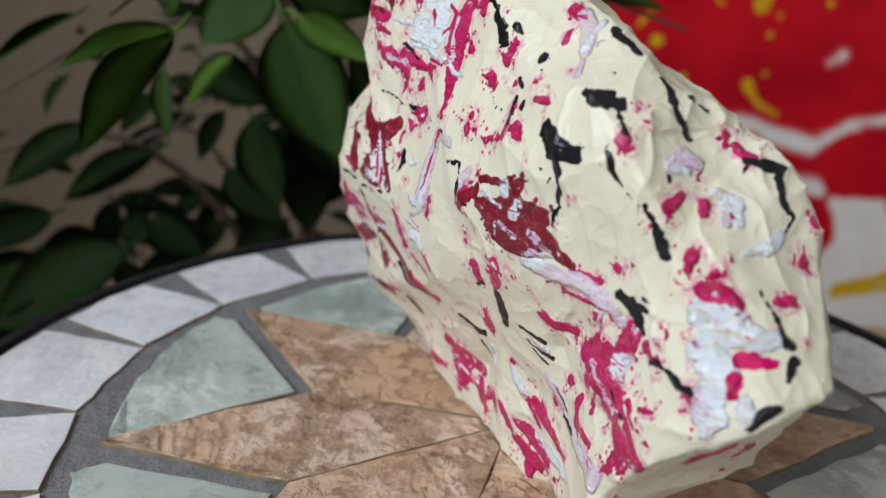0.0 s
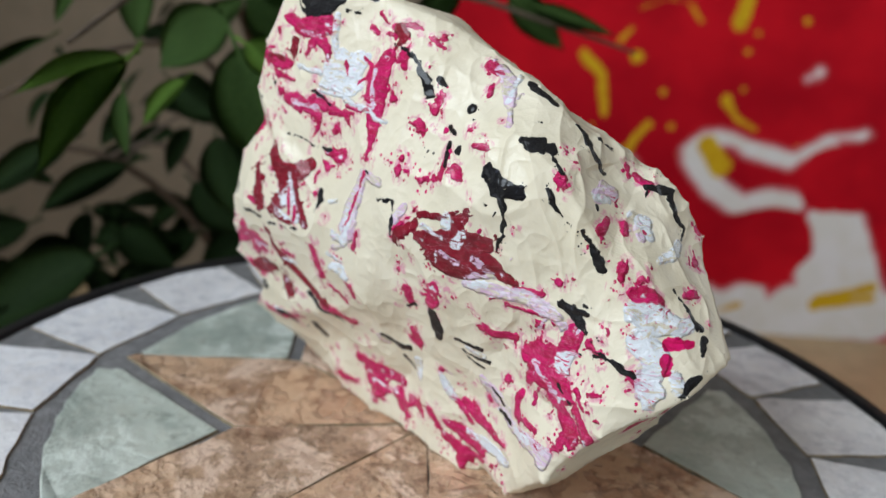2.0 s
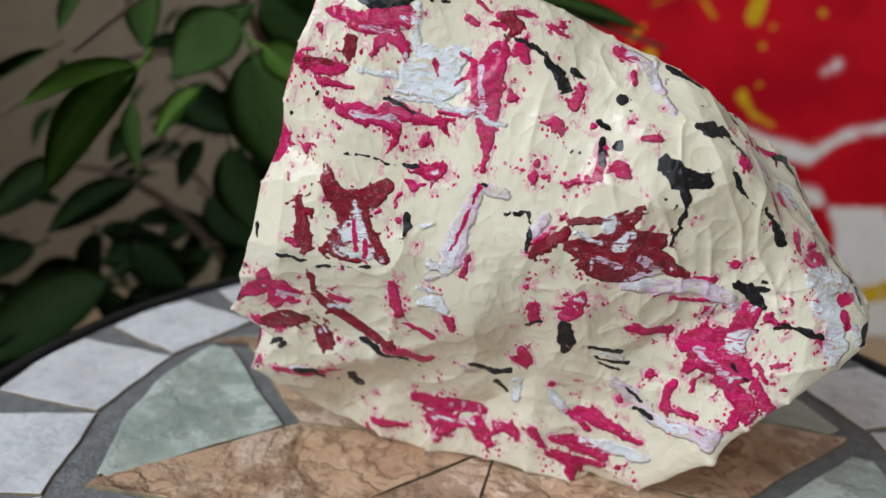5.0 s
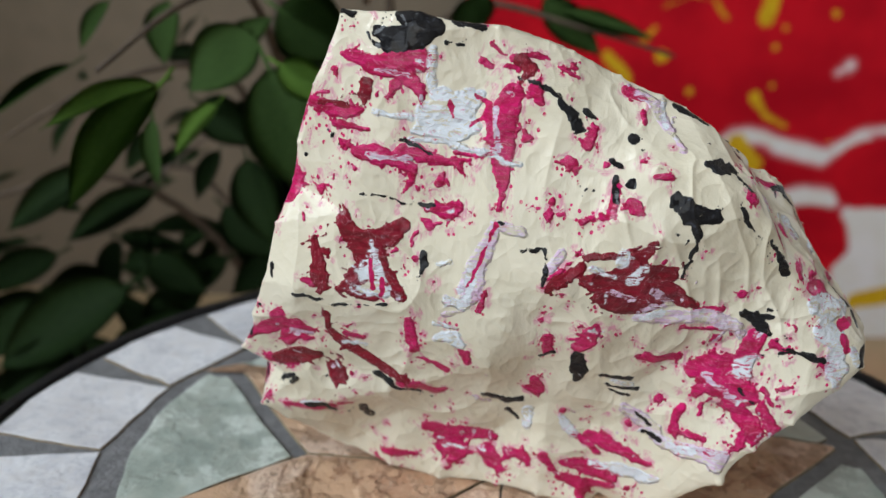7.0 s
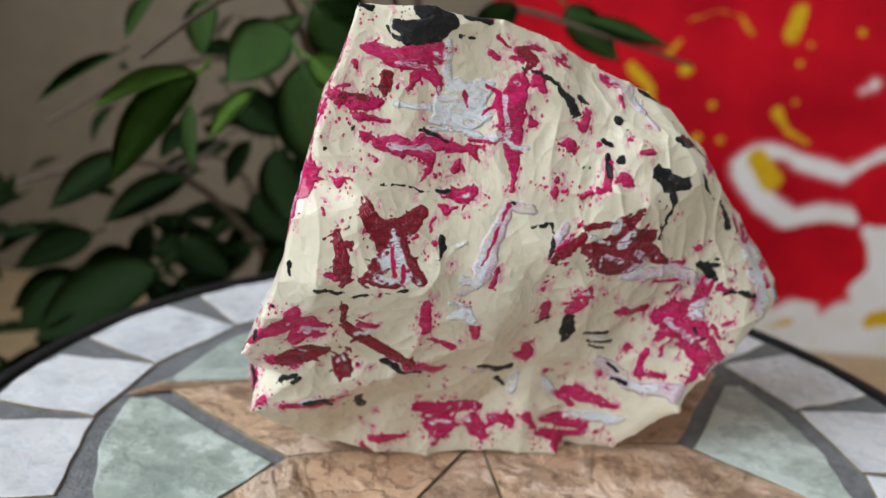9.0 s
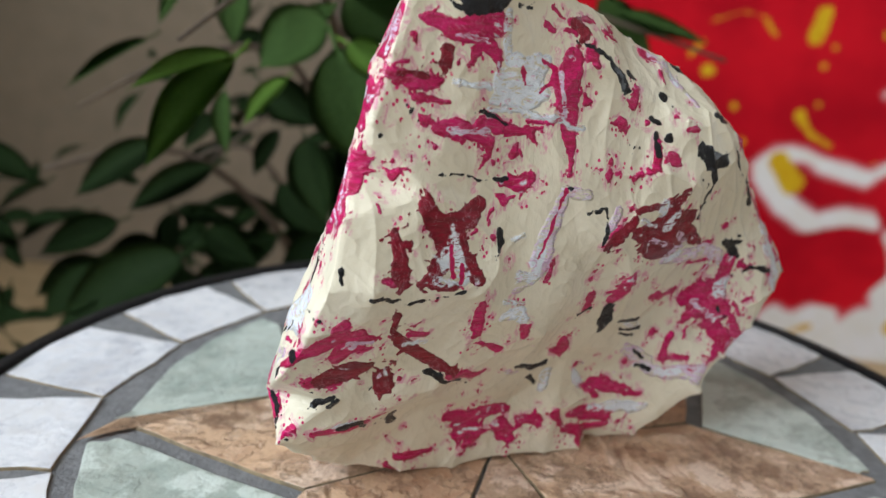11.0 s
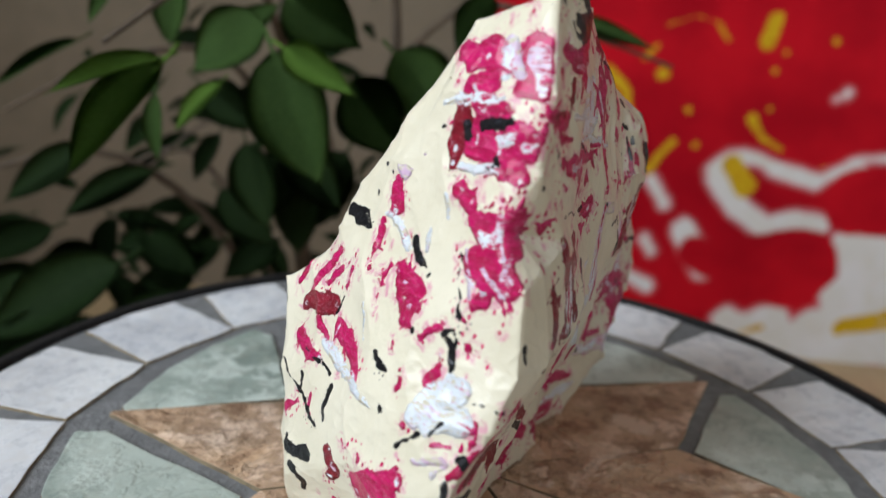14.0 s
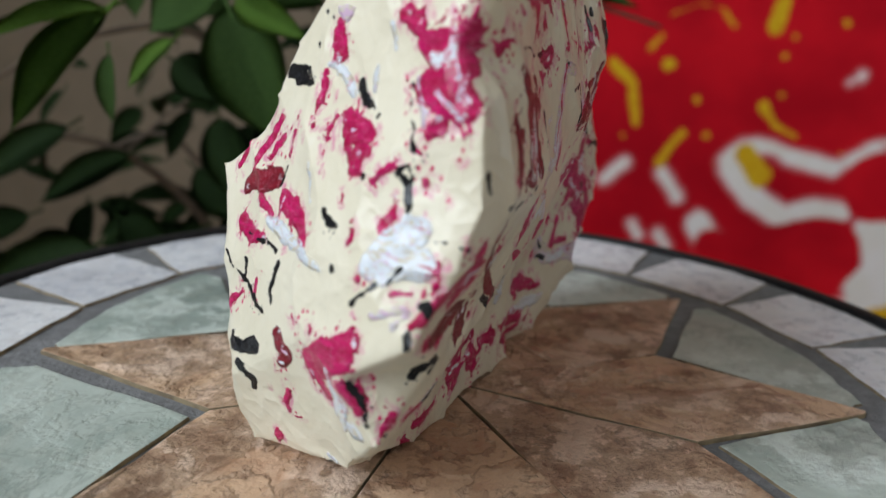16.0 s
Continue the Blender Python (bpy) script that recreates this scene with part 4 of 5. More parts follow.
pour("rose", (133, 8, 71, 2.1), (136, 13, 76, 2.3), (138, 20, 79, 1.4))
pour("rose", (136, 28, 77, 1.1), (130, 28, 68, 0.9))
pour("rose", (122, 32, 57, 0.7))
pour("rose", (98, -8, 179, 0.8))
pour("rose", (92, -9, 183, 0.5))
pour("rose", (-71, -25, 217, 2.4), (-75, -34, 214, 3.9), (-74, -39, 218, 4.3), (-77, -47, 214, 3.8))
pour("rose", (-79, -38, 206, 3.8), (-78, -45, 210, 3.4))
pour("lilac", (-74, -47, 221, 2.3), (-77, -54, 212, 1.3))
pour("snow", (-74, -47, 219, 1.0), (-78, -49, 210, 0.9))
pour("rose", (-74, -58, 220, 4.7), (-76, -61, 213, 3.7))
pour("lilac", (-75, -59, 218, 3.2), (-77, -64, 212, 1.5))
pour("rose", (-79, -58, 208, 3.7), (-78, -65, 208, 1.8))
pour("rose", (-84, -60, 194, 3.6), (-83, -66, 193, 3.6), (-84, -65, 190, 3.6))
pour("blood", (-80, -34, 196, 3.9), (-81, -35, 185, 2.9), (-83, -35, 179, 1.5))
pour("rose", (-82, -44, 201, 3.8), (-84, -53, 200, 3.7))
pour("rose", (-82, -44, 188, 4.7), (-85, -55, 188, 3.7))
pour("rose", (-86, -61, 184, 3.6), (-86, -65, 181, 2.3))
pour("rose", (-87, -58, 180, 1.8), (-86, -51, 181, 1.1))
pour("snow", (-77, -24, 198, 0.5), (-79, -31, 201, 1.0), (-82, -46, 204, 1.1), (-82, -52, 204, 0.6))
pour("snow", (-84, -39, 178, 0.8), (-86, -51, 182, 1.5), (-87, -58, 181, 0.7))
pour("snow", (-85, -54, 190, 1.3), (-85, -59, 192, 1.3))
pour("snow", (-84, -65, 191, 1.3), (-83, -68, 192, 0.7))
pour("soot", (-81, -37, 193, 1.9), (-81, -39, 190, 1.9))
pour("soot", (-82, -45, 194, 1.5), (-83, -52, 196, 2.0), (-84, -58, 198, 1.5))
pour("soot", (-85, -54, 186, 1.1), (-86, -56, 183, 0.9))
pour("rose", (-90, -52, 163, 3.7), (-92, -61, 161, 6.3), (-91, -67, 161, 5.4), (-87, -66, 167, 2.7))
pour("rose", (-93, -55, 152, 4.6), (-95, -65, 150, 6.3), (-94, -70, 147, 3.9))
pour("rose", (-96, -63, 140, 2.7), (-98, -60, 138, 0.9))
pour("rose", (-88, -48, 169, 2.8), (-86, -42, 173, 2.8))
pour("snow", (-91, -55, 160, 1.3), (-92, -63, 159, 1.1))
pour("lilac", (-94, -60, 150, 0.5), (-95, -70, 143, 0.4))
pour("lilac", (-94, -55, 145, 0.6), (-96, -63, 142, 0.5))
pour("lilac", (-90, -49, 154, 0.5), (-97, -58, 141, 0.5))
pour("lilac", (-91, -62, 167, 0.7), (-93, -67, 155, 0.5))
pour("lilac", (-91, -70, 156, 0.5), (-94, -68, 149, 0.4))
pour("soot", (-89, -46, 156, 0.4), (-94, -51, 144, 0.4), (-99, -56, 133, 0.4))
pour("rose", (-81, -7, 166, 2.5), (-82, -8, 158, 2.9), (-83, -6, 154, 1.5))
pour("lilac", (-80, -10, 171, 2.1), (-80, -7, 172, 1.0))
pour("snow", (-83, -5, 153, 1.0), (-84, -13, 151, 1.4), (-88, -20, 146, 1.4))
pour("rose", (-85, -3, 147, 1.5), (-88, -3, 141, 1.3))
pour("rose", (-83, -4, 151, 1.0))
pour("soot", (-79, 20, 149, 2.7), (-81, 11, 149, 3.7), (-85, 3, 147, 1.5))
pour("soot", (-75, 23, 153, 1.1), (-73, 22, 156, 0.7))
pour("soot", (-80, 5, 160, 1.1))
pour("soot", (-76, 3, 170, 0.9))
pour("rose", (-91, -20, 139, 2.0), (-92, -25, 135, 4.4), (-94, -33, 134, 3.3))
pour("rose", (-96, -31, 129, 2.9), (-98, -31, 123, 2.2))
pour("rose", (-91, -14, 138, 1.0), (-95, -12, 132, 0.8), (-97, -12, 127, 0.4))
pour("rose", (-97, -36, 129, 1.2))
pour("rose", (-95, -22, 130, 1.4), (-96, -28, 126, 1.0))
pour("rose", (-92, -11, 136, 0.6))
pour("soot", (-87, -23, 149, 1.8), (-89, -28, 145, 1.8), (-91, -33, 143, 0.8))
pour("soot", (-92, -35, 140, 1.4))
pour("snow", (-87, -30, 155, 0.5), (-89, -32, 148, 0.4))
pour("snow", (-87, -36, 169, 0.8), (-87, -38, 161, 0.6))
pour("rose", (-84, 22, 132, 1.3), (-84, 30, 121, 1.6), (-85, 35, 111, 1.2))
pour("rose", (-88, 17, 127, 1.1), (-87, 26, 118, 0.9))
pour("rose", (-80, 43, 120, 1.2), (-82, 46, 110, 1.2))
pour("rose", (-91, 7, 130, 0.6), (-93, 10, 121, 0.5))
pour("blood", (-85, 37, 104, 2.6), (-91, 23, 111, 3.8), (-94, 15, 113, 3.1))
pour("rose", (-99, 9, 107, 3.3), (-103, 0, 104, 3.6), (-108, -9, 99, 2.1), (-109, -13, 97, 1.0))
pour("rose", (-90, 35, 91, 2.4), (-96, 24, 89, 2.8), (-99, 15, 90, 1.1))
pour("rose", (-94, 23, 103, 1.1), (-97, 14, 100, 0.9))
pour("snow", (-98, 15, 97, 1.6), (-103, 2, 96, 2.1), (-110, -14, 95, 1.2))
pour("lilac", (-99, 10, 97, 1.1))
pour("snow", (-110, -17, 93, 1.0), (-109, -27, 90, 0.6))
pour("snow", (-100, -5, 120, 0.5), (-103, -10, 112, 0.4))
pour("soot", (-95, 14, 111, 0.9), (-94, 11, 118, 0.7))
pour("soot", (-94, 28, 88, 0.7), (-103, 5, 90, 0.7))
pour("soot", (-94, 43, 78, 0.6), (-99, 26, 74, 0.8), (-105, 8, 65, 0.9))
pour("soot", (-98, 24, 79, 0.7), (-99, 24, 72, 0.5))
pour("soot", (-105, 1, 84, 1.3), (-104, 3, 75, 1.6), (-105, 3, 70, 0.7))
pour("rose", (-99, 33, 61, 1.7), (-100, 25, 67, 0.7))
pour("rose", (-101, 15, 75, 0.6), (-102, 15, 69, 0.7))
pour("soot", (-104, -22, 109, 1.4), (-105, -26, 106, 2.0), (-106, -29, 105, 1.2))
pour("soot", (-110, -33, 92, 1.4))
pour("soot", (-83, 54, 101, 1.2), (-84, 53, 96, 0.7))
pour("rose", (-102, -42, 123, 0.9), (-100, -49, 127, 0.7))
pour("soot", (-101, -37, 122, 1.2))
pour("soot", (-100, -52, 125, 0.9), (-101, -56, 122, 1.3), (-103, -58, 117, 1.1), (-103, -58, 115, 0.5))
pour("soot", (-100, -51, 126, 0.6), (-100, -55, 128, 0.5), (-100, -57, 125, 0.5))
pour("rose", (-99, -61, 124, 1.3), (-99, -60, 125, 0.7))
pour("rose", (-106, -50, 109, 1.5), (-104, -52, 113, 1.1), (-103, -53, 116, 0.5))
pour("rose", (-107, -39, 106, 0.8), (-109, -39, 102, 0.6))
pour("snow", (-112, -50, 98, 2.8), (-107, -55, 105, 3.8), (-105, -62, 109, 4.6))
pour("snow", (-110, -56, 98, 3.8), (-108, -67, 102, 3.7))
pour("snow", (-103, -59, 113, 1.9))
pour("lilac", (-110, -57, 101, 1.9), (-112, -51, 95, 1.0))
pour("soot", (-113, -58, 96, 0.9), (-112, -61, 99, 0.7))
pour("soot", (-114, -46, 85, 0.8), (-114, -54, 94, 0.9))
pour("rose", (-109, -72, 102, 1.6), (-110, -70, 101, 1.3))
pour("rose", (-113, -47, 94, 1.1))
pour("soot", (-104, -70, 108, 0.4), (-104, -73, 108, 0.5))
pour("soot", (-103, -77, 108, 0.5), (-100, -79, 107, 0.6))
pour("rose", (-116, -60, 93, 0.4), (-116, -68, 95, 0.4))
pour("lilac", (-116, -56, 84, 0.8), (-117, -65, 90, 0.7), (-116, -69, 89, 0.6), (-116, -63, 84, 0.5))
pour("blood", (-110, -6, 61, 2.7), (-111, -9, 56, 2.9), (-111, -7, 50, 1.1))
pour("rose", (-113, -23, 59, 2.1), (-115, -32, 61, 5.2), (-119, -44, 69, 5.0), (-118, -49, 75, 1.6))
pour("rose", (-111, -15, 70, 0.9))
pour("rose", (-115, -28, 72, 0.6))
pour("soot", (-104, 26, 47, 2.4), (-106, 18, 48, 2.4), (-107, 11, 51, 3.5))
pour("soot", (-107, 18, 41, 1.9), (-107, 13, 36, 1.9))
pour("soot", (-103, 28, 51, 1.2))
pour("soot", (-92, -79, 128, 0.9), (-92, -80, 123, 0.6))
pour("rose", (-113, -24, 54, 2.6), (-113, -30, 48, 2.6))
pour("rose", (-120, -47, 59, 1.8), (-117, -51, 57, 2.7), (-117, -53, 52, 1.5))
pour("snow", (-118, -38, 60, 1.5), (-115, -36, 50, 1.9))
pour("snow", (-117, -43, 52, 2.8), (-113, -37, 40, 3.9))
pour("snow", (-115, -47, 40, 2.9))
pour("soot", (-117, -49, 61, 0.9), (-116, -52, 55, 1.1), (-116, -56, 47, 0.7))
pour("rose", (-108, -7, 40, 1.1), (-105, -5, 31, 1.1), (-104, -7, 28, 0.9))
pour("snow", (-99, -20, 15, 0.5), (-99, -26, 12, 0.5))
pour("soot", (-99, -18, 11, 0.4), (-99, -29, 12, 0.4))
pour("rose", (-101, 5, 12, 1.6), (-99, 6, 10, 0.9))
pour("lilac", (-99, -28, 12, 1.1))
pour("soot", (-112, -72, 92, 2.0), (-111, -74, 88, 1.2))
pour("soot", (-117, -70, 84, 1.2), (-117, -70, 78, 1.0))
pour("soot", (-107, 18, 42, 1.3), (-108, 13, 37, 1.3), (-106, 13, 32, 0.7))


def flecks(count):
    """Small stray drops round the poured strokes."""
    main = [(k, a, b) for k in ("rose", "blood", "soot", "lilac") for a, b, r, _ in PAINT[k] if r > 1.6]
    for _ in range(count):
        k, a, b = drip_rng.choice(main)
        if k == "blood":
            k = "rose"
        off = np.array([drip_rng.gauss(0, 11), drip_rng.gauss(0, 5), drip_rng.gauss(0, 11)])
        p = a + (b - a) * drip_rng.random() + off
        q = p + np.array([drip_rng.gauss(0, 1.2), drip_rng.gauss(0, 0.6), drip_rng.gauss(0, 1.5)])
        r = drip_rng.uniform(0.3, 0.8)
        PAINT[k].append((p, q, r, r * 0.3))


flecks(560)


def rock():
    co, tris = rock_shape(ROCK_LEVELS)
    me = bpy.data.meshes.new("painted_rock")
    me.from_pydata((co / 1000).tolist(), [], tris.tolist())
    me.polygons.foreach_set("use_smooth", [True] * len(me.polygons))
    bent = co + 0.9 * np.array([noise.noise_vector(Vector(p) / 9) for p in co]) + 0.6 * np.array([noise.noise_vector(Vector(p) / 3.5) for p in co])
    skin = co[::7]
    for key, strokes in PAINT.items():
        at = me.attributes.new(key, "FLOAT", "POINT")
        at.data.foreach_set("value", field(bent, onto(skin, strokes)).astype(np.float32))
    me.materials.append(M_ROCK)
    return tagged(new("painted_rock", me), "large cream-painted rough stone splashed with magenta, crimson, white and black paint", "rock")


ROCK_LEVELS = 6
ROCK = rock()


# ---------------------------------------------------------------- the canvas
CANVAS_X, CANVAS_Y, CANVAS_W = 0.0, 1.80, 1.7
STROKES = {k: [] for k in ("white", "red", "yellow")}


def brush(colour, x0, z0, x1, z1, width):
    """A brush stroke on the canvas, in millimetres across and above its lower left corner."""
    STROKES[colour].append((np.array((x0, z0), float), np.array((x1, z1), float), width / 2, width / 2))


brush("white", 741, 557, 782, 596, 56)
brush("white", 782, 596, 859, 600, 56)
brush("white", 859, 600, 942, 569, 56)
brush("white", 942, 569, 1038, 550, 56)
brush("white", 760, 534, 837, 449, 75)
brush("white", 837, 449, 926, 397, 75)
brush("white", 926, 397, 1000, 426, 75)
brush("white", 1000, 426, 1079, 423, 75)
brush("white", 1040, 542, 1109, 586, 36)
brush("white", 1109, 586, 1163, 605, 36)
brush("yellow", 793, 576, 842, 515, 72)
brush("white", 1049, 785, 1078, 806, 29)
brush("white", 404, 481, 461, 533, 43)
brush("white", 568, 507, 616, 444, 43)
brush("white", 519, 321, 499, 354, 36)
brush("white", 691, 366, 741, 301, 82)
brush("white", 741, 301, 771, 260, 82)
brush("white", 574, 333, 604, 293, 36)
brush("yellow", 398, 808, 459, 751, 36)
brush("yellow", 459, 751, 479, 645, 36)
brush("yellow", 556, 538, 587, 596, 36)
brush("yellow", 587, 596, 610, 621, 36)
brush("yellow", 492, 850, 525, 888, 23)
brush("yellow", 540, 940, 617, 972, 23)
brush("yellow", 617, 972, 678, 961, 23)
brush("yellow", 678, 961, 714, 919, 23)
brush("yellow", 826, 918, 836, 983, 49)
brush("yellow", 824, 710, 864, 658, 33)
brush("yellow", 864, 658, 923, 630, 33)
brush("yellow", 550, 808, 553, 809, 33)
brush("yellow", 637, 715, 640, 715, 29)
brush("yellow", 677, 620, 680, 620, 26)
brush("yellow", 861, 844, 864, 844, 26)
brush("yellow", 1012, 941, 1015, 941, 29)
brush("yellow", 881, 899, 884, 899, 20)
brush("yellow", 867, 743, 870, 743, 20)
brush("yellow", 445, 608, 448, 608, 23)
brush("yellow", 1055, 591, 1058, 591, 16)
brush("yellow", 715, 544, 718, 544, 13)
brush("white", 1218, 276, 1253, 134, 217)
brush("white", 987, 53, 1083, 81, 100)
brush("white", 1083, 81, 1272, 60, 100)
brush("white", 897, 73, 1009, 112, 117)
brush("white", 1164, 342, 1198, 202, 67)
brush("white", 1192, 379, 1152, 358, 67)
brush("yellow", 1212, 111, 1307, 135, 43)
brush("yellow", 916, 66, 979, 90, 23)
brush("white", 1175, 352, 1263, 145, 99)
brush("white", 1263, 145, 1309, 37, 99)
brush("white", 1064, 50, 1237, 49, 148)
brush("white", 1237, 49, 1333, 78, 148)
brush("white", 862, 104, 956, 67, 99)
brush("white", 956, 67, 1068, 31, 99)
brush("white", 543, 218, 607, 188, 43)
brush("red", 895, 271, 1036, 312, 197)
brush("red", 1022, 230, 1091, 291, 148)
brush("red", 736, 308, 849, 249, 99)
brush("yellow", 1213, 107, 1384, 139, 39)
brush("yellow", 857, 47, 908, 52, 20)
brush("red", 913, 264, 966, 252, 43)
brush("white", 861, 271, 951, 245, 15)
brush("white", 1217, 347, 1348, 98, 200)
brush("white", 1140, 83, 1401, 83, 183)
brush("red", 1044, 280, 1057, 299, 217)
brush("red", 1180, 501, 1291, 509, 200)
brush("yellow", 1220, 117, 1377, 176, 47)
brush("white", 1004, 542, 1079, 578, 27)
brush("white", 1079, 578, 1150, 624, 27)
brush("white", 1150, 624, 1257, 640, 27)



def canvas(x, y, z, w, h):
    base = tagged(new("abstract_painting"), "large abstract canvas in red with white and yellow splashes", "painting")
    base.matrix_basis = pose(x, y, z, -3, 0, 0)
    nx, nz = int(w / 0.008), int(h / 0.008)
    us, vs = np.linspace(0, w, nx + 1), np.linspace(0, h, nz + 1)
    uu, vv = np.meshgrid(us, vs)
    pts = np.stack([uu.ravel(), np.zeros(uu.size), vv.ravel()], 1)
    idx = np.arange(uu.size).reshape(nz + 1, nx + 1)
    quads = np.stack([idx[:-1, :-1].ravel(), idx[:-1, 1:].ravel(), idx[1:, 1:].ravel(), idx[1:, :-1].ravel()], 1)
    me = bpy.data.meshes.new("painted_face")
    me.from_pydata(pts.tolist(), [], quads.tolist())
    flat = pts[:, [0, 2]] * 1000
    for key, strokes in STROKES.items():
        at = me.attributes.new(key, "FLOAT", "POINT")
        at.data.foreach_set("value", field(flat, strokes, 40.0).astype(np.float32))
    me.materials.append(M_CANVAS)
    face = new("painted_face", me)
    face.parent = base
    bm = bmesh.new()
    box(bm, 0, w, 0.001, 0.03, 0, h)
    part("stretcher", bm, M_FRAME, base, "white canvas edge over the stretcher")
    return base


canvas(CANVAS_X, CANVAS_Y, 0.0, CANVAS_W, 1.25)


# ---------------------------------------------------------------- the plant
def leaf_mesh(name, fat, droop):
    """A pointed leaf along +y, one unit long, with a folded midrib and a drooping tip."""
    bm = bmesh.new()
    n = 12
    rows = []
    for i in range(n + 1):
        u = i / n
        half = fat * 0.5 * (math.sin(math.pi * u ** 0.82) ** 0.85) * (1 - 0.25 * u ** 3)
        if u > 0.86:
            half = min(half, fat * 0.5 * (1 - u) * 1.6 + 0.004)
        row = []
        for k in (-1, -0.55, 0, 0.55, 1):
            wave = 0.012 * math.sin(9 * u + 2.2 * k)
            row.append(bm.verts.new((half * k, u, 0.10 * abs(k) * half / max(fat, 0.01) * 2.2 - droop * u * u + wave * abs(k))))
        rows.append(row)
    for r0, r1 in zip(rows, rows[1:]):
        for k in range(4):
            bm.faces.new((r0[k], r0[k + 1], r1[k + 1], r1[k]))
    bmesh.ops.solidify(bm, geom=bm.faces[:], thickness=0.008)
    tube(bm, [(0, -0.16, 0.02), (0, -0.02, 0.0), (0, 0.5, -droop * 0.25 - 0.006)], [0.014, 0.014, 0.006], 6)
    return mesh_of(name, bm, None, True)


PLANT = tagged(new("potted_ficus"), "tall green-leaved ficus in a terracotta pot beside the table", "plant")
PLANT.matrix_basis = pose(-0.24, 0.66, 0)
PLANT_AT = Vector((-0.24, 0.66, 0))
LEAVES = {}
for kind, mat in (("dark", M_LEAF_SHADED), ("green", M_LEAF_MID), ("young", M_LEAF_YOUNG)):
    for shape, (fat, droop) in enumerate(((0.30, 0.10), (0.42, 0.14), (0.58, 0.12))):
        me = leaf_mesh("leaf", fat, droop)
        me.materials.append(mat)
        LEAVES[kind, shape] = (me, fat)
leaf_rng = random.Random(11)


def leaf(kind, base, tip, width, facing=None):
    base, tip = Vector(base), Vector(tip)
    axis = tip - base
    length = axis.length
    ratio = width / length
    shape = 0 if ratio < 0.36 else 1 if ratio < 0.52 else 2
    me, fat = LEAVES[kind, shape]
    y = axis.normalized()
    eye = facing or (Vector((-0.5, -0.6, 1.25)) - base)
    z = (eye - y * eye.dot(y)).normalized()
    x = y.cross(z)
    m = Matrix((x, y, z)).transposed().to_4x4()
    ob = new("leaf", me)
    ob.parent = PLANT
    ob.matrix_basis = Matrix.Translation(base - PLANT_AT) @ m @ Matrix.Diagonal((width / fat, length, length, 1))
    return ob


def stem(points, r0, r1):
    bm = bmesh.new()
    n = 14
    ps = [Vector(p) - PLANT_AT for p in points]
    out = []
    for i in range(n + 1):
        u = i / n * (len(ps) - 1)
        k = min(int(u), len(ps) - 2)
        f = u - k
        a, b, c, d = ps[max(k - 1, 0)], ps[k], ps[k + 1], ps[min(k + 2, len(ps) - 1)]
        out.append(0.5 * (2 * b + (c - a) * f + (2 * a - 5 * b + 4 * c - d) * f * f + (3 * b - a - 3 * c + d) * f ** 3))
    tube(bm, out, [r0 + (r1 - r0) * i / n for i in range(n + 1)], 7)
    return part("branch", bm, M_BARK, PLANT, "", True)


bm = bmesh.new()
lathe(bm, [(0.12, 0.0), (0.125, 0.01), (0.165, 0.27), (0.18, 0.275), (0.18, 0.31), (0.166, 0.31), (0.16, 0.285)], 40)
part("pot", bm, M_POT, PLANT, "terracotta pot", True)
bm = bmesh.new()
lathe(bm, [(0.157, 0.27), (0.157, 0.287), (0.03, 0.292)], 32)
part("soil", bm, M_SOIL, PLANT)
stem([(-0.24, 0.66, 0.28), (-0.22, 0.67, 0.55), (-0.25, 0.63, 0.85), (-0.21, 0.60, 1.25)], 0.016, 0.006)
stem([(-0.23, 0.65, 0.28), (-0.16, 0.62, 0.55), (-0.10, 0.58, 0.80), (-0.12, 0.52, 1.12)], 0.012, 0.004)
stem([(-0.24, 0.67, 0.40), (-0.32, 0.62, 0.62), (-0.43, 0.54, 0.74), (-0.56, 0.47, 0.72)], 0.008, 0.003)
stem([(-0.24, 0.66, 0.70), (-0.30, 0.58, 0.86), (-0.40, 0.50, 0.86), (-0.50, 0.44, 0.80)], 0.006, 0.002)
stem([(-0.23, 0.64, 0.80), (-0.24, 0.48, 0.95), (-0.26, 0.34, 0.95), (-0.30, 0.24, 0.90)], 0.006, 0.002)
stem([(-0.22, 0.62, 1.0), (-0.30, 0.52, 1.06), (-0.40, 0.44, 1.02), (-0.48, 0.40, 0.96)], 0.005, 0.002)
stem([(-0.13, 0.55, 0.95), (-0.14, 0.45, 1.0), (-0.16, 0.36, 0.97)], 0.004, 0.002)
stem([(-0.12, 0.56, 0.85), (-0.02, 0.58, 0.95), (0.12, 0.60, 0.93), (0.24, 0.62, 0.90)], 0.005, 0.002)
stem([(-0.25, 0.65, 0.55), (-0.36, 0.60, 0.74), (-0.50, 0.56, 0.66)], 0.005, 0.002)
stem([(-0.22, 0.64, 0.62), (-0.18, 0.60, 0.78), (-0.30, 0.58, 0.80), (-0.42, 0.56, 0.70)], 0.004, 0.0015)
leaf("young", (-0.256, 0.240, 0.892), (-0.311, 0.170, 0.874), 0.022)
leaf("young", (-0.254, 0.240, 0.890), (-0.319, 0.190, 0.809), 0.045)
leaf("young", (-0.228, 0.300, 0.870), (-0.260, 0.270, 0.834), 0.023)
leaf("green", (-0.284, 0.300, 0.855), (-0.279, 0.280, 0.800), 0.021)
leaf("green", (-0.208, 0.360, 0.924), (-0.265, 0.330, 0.877), 0.066)
leaf("green", (-0.189, 0.320, 0.899), (-0.140, 0.280, 0.791), 0.080)
leaf("young", (-0.175, 0.300, 0.904), (-0.109, 0.240, 0.880), 0.032)
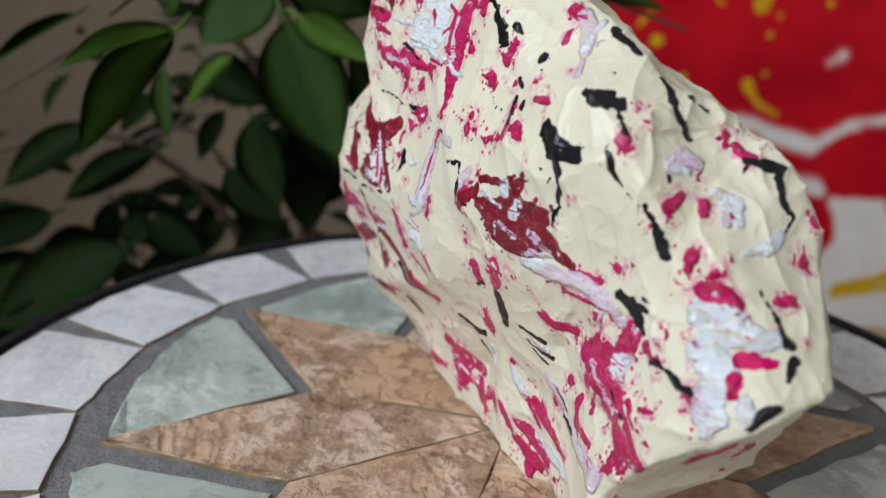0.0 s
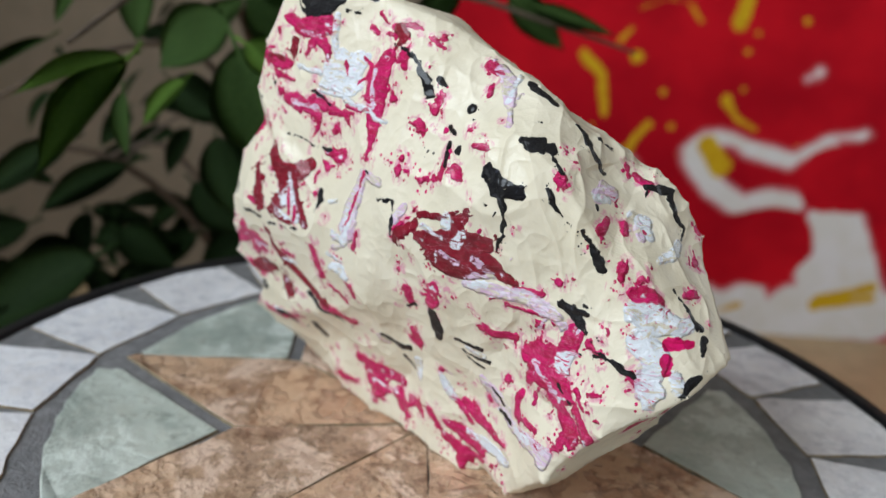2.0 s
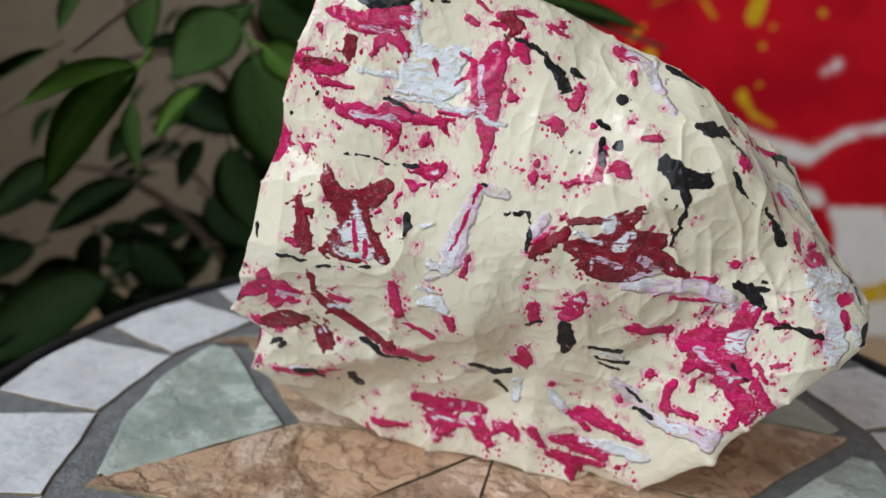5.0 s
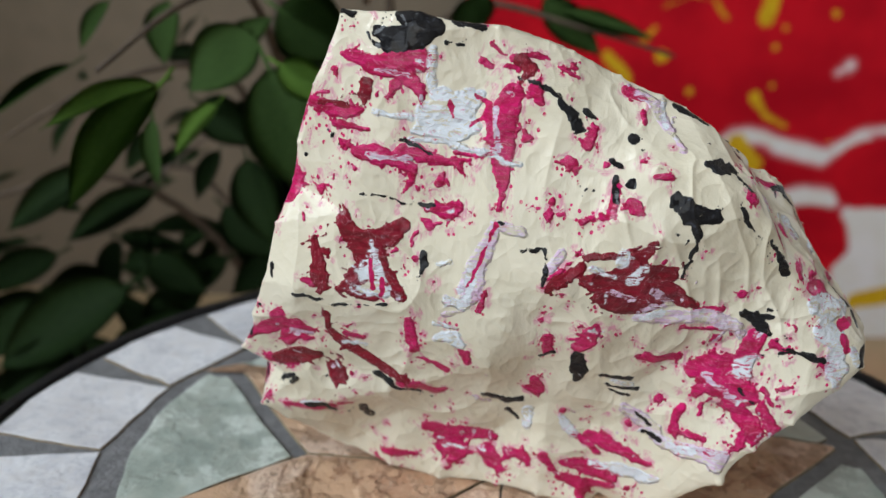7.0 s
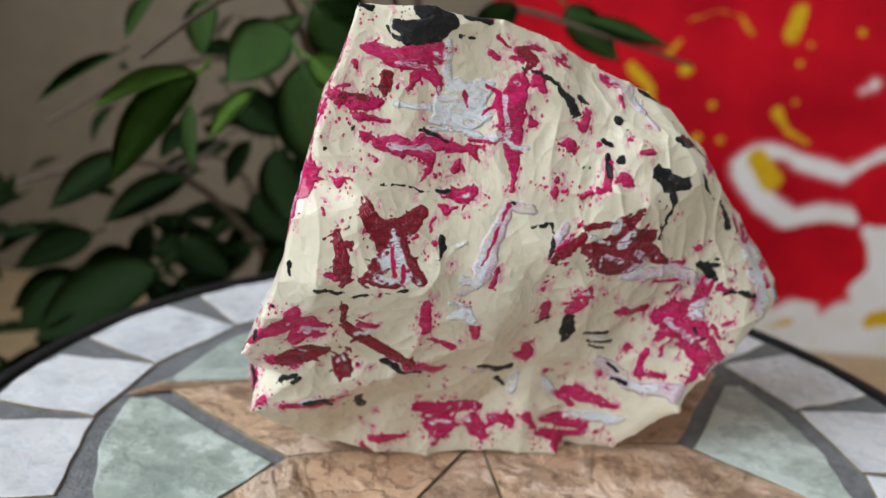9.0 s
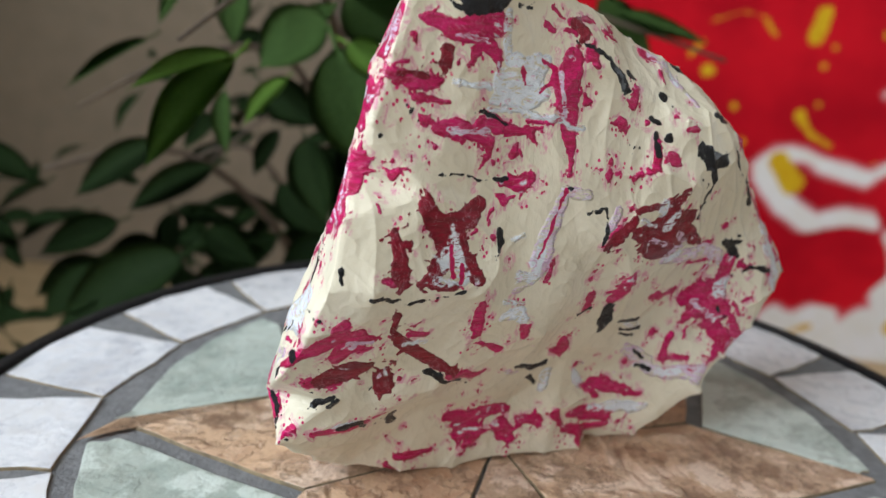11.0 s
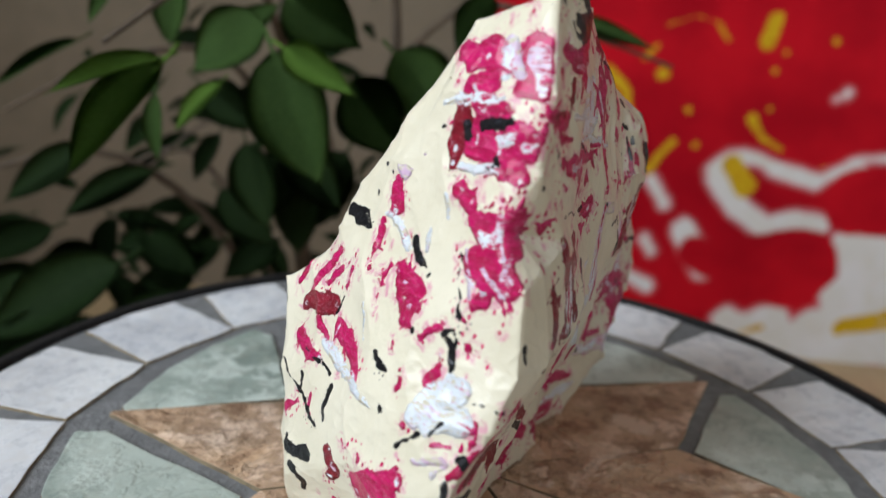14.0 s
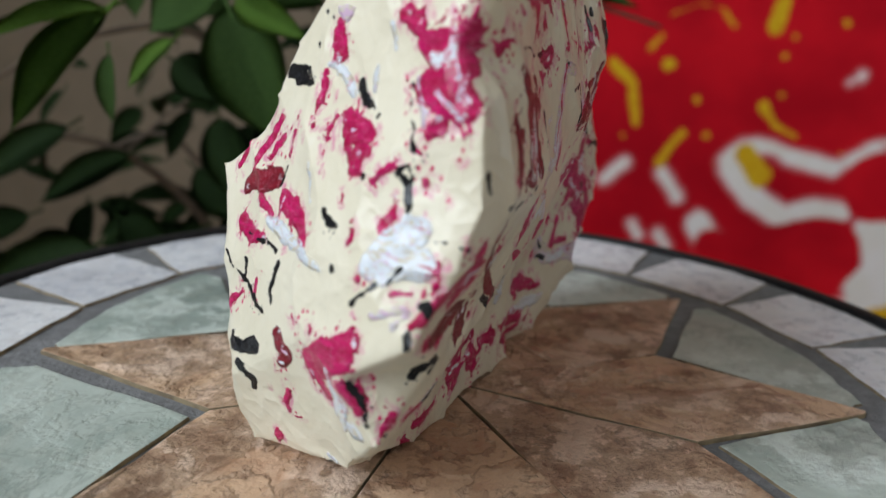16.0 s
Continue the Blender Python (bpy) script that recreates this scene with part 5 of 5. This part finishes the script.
leaf("green", (-0.201, 0.420, 0.944), (-0.123, 0.380, 0.906), 0.073)
leaf("green", (-0.355, 0.400, 0.945), (-0.370, 0.360, 0.906), 0.020)
leaf("green", (-0.406, 0.420, 0.883), (-0.467, 0.360, 0.839), 0.016)
leaf("green", (-0.329, 0.480, 0.945), (-0.330, 0.450, 0.884), 0.042)
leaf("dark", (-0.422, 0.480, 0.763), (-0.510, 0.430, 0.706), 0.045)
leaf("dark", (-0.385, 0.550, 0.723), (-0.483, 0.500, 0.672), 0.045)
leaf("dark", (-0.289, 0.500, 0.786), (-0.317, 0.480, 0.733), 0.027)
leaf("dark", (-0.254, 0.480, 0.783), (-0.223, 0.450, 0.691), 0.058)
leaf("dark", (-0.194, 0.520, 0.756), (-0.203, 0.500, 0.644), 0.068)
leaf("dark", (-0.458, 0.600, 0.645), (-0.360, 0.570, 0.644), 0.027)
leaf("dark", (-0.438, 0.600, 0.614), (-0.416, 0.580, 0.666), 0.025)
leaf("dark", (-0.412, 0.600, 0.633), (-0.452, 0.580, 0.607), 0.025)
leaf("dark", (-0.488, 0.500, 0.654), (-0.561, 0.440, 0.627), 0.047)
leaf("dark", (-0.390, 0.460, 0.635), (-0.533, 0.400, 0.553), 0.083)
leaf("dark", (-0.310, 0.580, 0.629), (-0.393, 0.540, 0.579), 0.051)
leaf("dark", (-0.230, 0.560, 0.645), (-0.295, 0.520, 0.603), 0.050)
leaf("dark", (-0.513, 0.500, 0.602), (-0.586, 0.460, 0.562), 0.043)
leaf("green", (0.097, 0.620, 0.948), (0.204, 0.580, 0.922), 0.023)
leaf("green", (0.076, 0.640, 0.961), (0.144, 0.600, 0.899), 0.046)
leaf("dark", (-0.386, 0.600, 0.741), (-0.448, 0.560, 0.692), 0.034)
leaf("dark", (-0.508, 0.600, 0.579), (-0.571, 0.560, 0.531), 0.044)
leaf("dark", (-0.339, 0.560, 0.592), (-0.424, 0.520, 0.544), 0.057)
leaf("dark", (-0.265, 0.620, 0.831), (-0.312, 0.600, 0.770), 0.045)
leaf("green", (-0.095, 0.460, 0.897), (-0.018, 0.420, 0.831), 0.078)
leaf("green", (-0.137, 0.440, 0.866), (-0.077, 0.400, 0.800), 0.076)
leaf("dark", (-0.207, 0.500, 0.773), (-0.246, 0.480, 0.694), 0.070)
leaf("dark", (-0.146, 0.520, 0.775), (-0.192, 0.500, 0.680), 0.078)
leaf("green", (-0.272, 0.500, 0.890), (-0.224, 0.480, 0.935), 0.038)
leaf("green", (0.005, 0.550, 0.962), (-0.033, 0.500, 0.906), 0.047)
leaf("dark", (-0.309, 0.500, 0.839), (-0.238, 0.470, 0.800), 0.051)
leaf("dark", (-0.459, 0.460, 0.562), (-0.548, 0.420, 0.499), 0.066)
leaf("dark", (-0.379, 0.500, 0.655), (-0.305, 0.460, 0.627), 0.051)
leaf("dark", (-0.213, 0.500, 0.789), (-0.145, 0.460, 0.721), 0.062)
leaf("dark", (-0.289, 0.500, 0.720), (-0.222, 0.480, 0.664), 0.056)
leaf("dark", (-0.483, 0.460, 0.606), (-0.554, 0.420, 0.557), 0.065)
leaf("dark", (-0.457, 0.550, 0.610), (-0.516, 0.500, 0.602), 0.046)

# the inner crown: leaves coloured darker for shade along the branches, thinning out upwards
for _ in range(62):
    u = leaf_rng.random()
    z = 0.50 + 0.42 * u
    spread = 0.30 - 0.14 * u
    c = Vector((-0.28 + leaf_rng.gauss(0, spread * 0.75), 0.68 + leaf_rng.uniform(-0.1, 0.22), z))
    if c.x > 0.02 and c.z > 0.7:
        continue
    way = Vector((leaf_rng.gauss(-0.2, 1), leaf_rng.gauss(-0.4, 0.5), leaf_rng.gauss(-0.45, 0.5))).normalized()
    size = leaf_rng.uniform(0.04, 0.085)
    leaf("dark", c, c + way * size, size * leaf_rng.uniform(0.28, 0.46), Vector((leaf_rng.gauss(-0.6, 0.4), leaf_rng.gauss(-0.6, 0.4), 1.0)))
# dense low clump added to darken this corner, shade in its leaf colour
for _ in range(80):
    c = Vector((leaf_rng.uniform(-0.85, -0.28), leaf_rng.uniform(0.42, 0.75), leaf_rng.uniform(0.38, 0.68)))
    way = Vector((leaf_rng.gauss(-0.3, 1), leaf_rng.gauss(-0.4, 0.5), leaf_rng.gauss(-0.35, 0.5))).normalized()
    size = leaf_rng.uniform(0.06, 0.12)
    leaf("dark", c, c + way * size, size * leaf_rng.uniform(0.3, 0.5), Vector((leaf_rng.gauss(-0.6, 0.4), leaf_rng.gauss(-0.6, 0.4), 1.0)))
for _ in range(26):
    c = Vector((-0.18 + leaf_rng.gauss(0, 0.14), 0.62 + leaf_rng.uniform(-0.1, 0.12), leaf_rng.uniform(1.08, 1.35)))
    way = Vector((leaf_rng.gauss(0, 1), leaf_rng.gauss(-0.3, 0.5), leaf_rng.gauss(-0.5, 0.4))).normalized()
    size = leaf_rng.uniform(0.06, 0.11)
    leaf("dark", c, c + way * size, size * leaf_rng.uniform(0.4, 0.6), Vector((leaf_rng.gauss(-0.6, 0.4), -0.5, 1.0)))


def motions():
    rows = [(t, pose(*p)) for t, *p in TABLE_ROWS]
    walk(TABLE, [(t, m @ pose(0, 0, -TABLE_H)) for t, m in rows])
    walk(ROCK, [(t, m @ pose(0, 0, TILE_Z + 0.0004)) for t, m in rows])


motions()
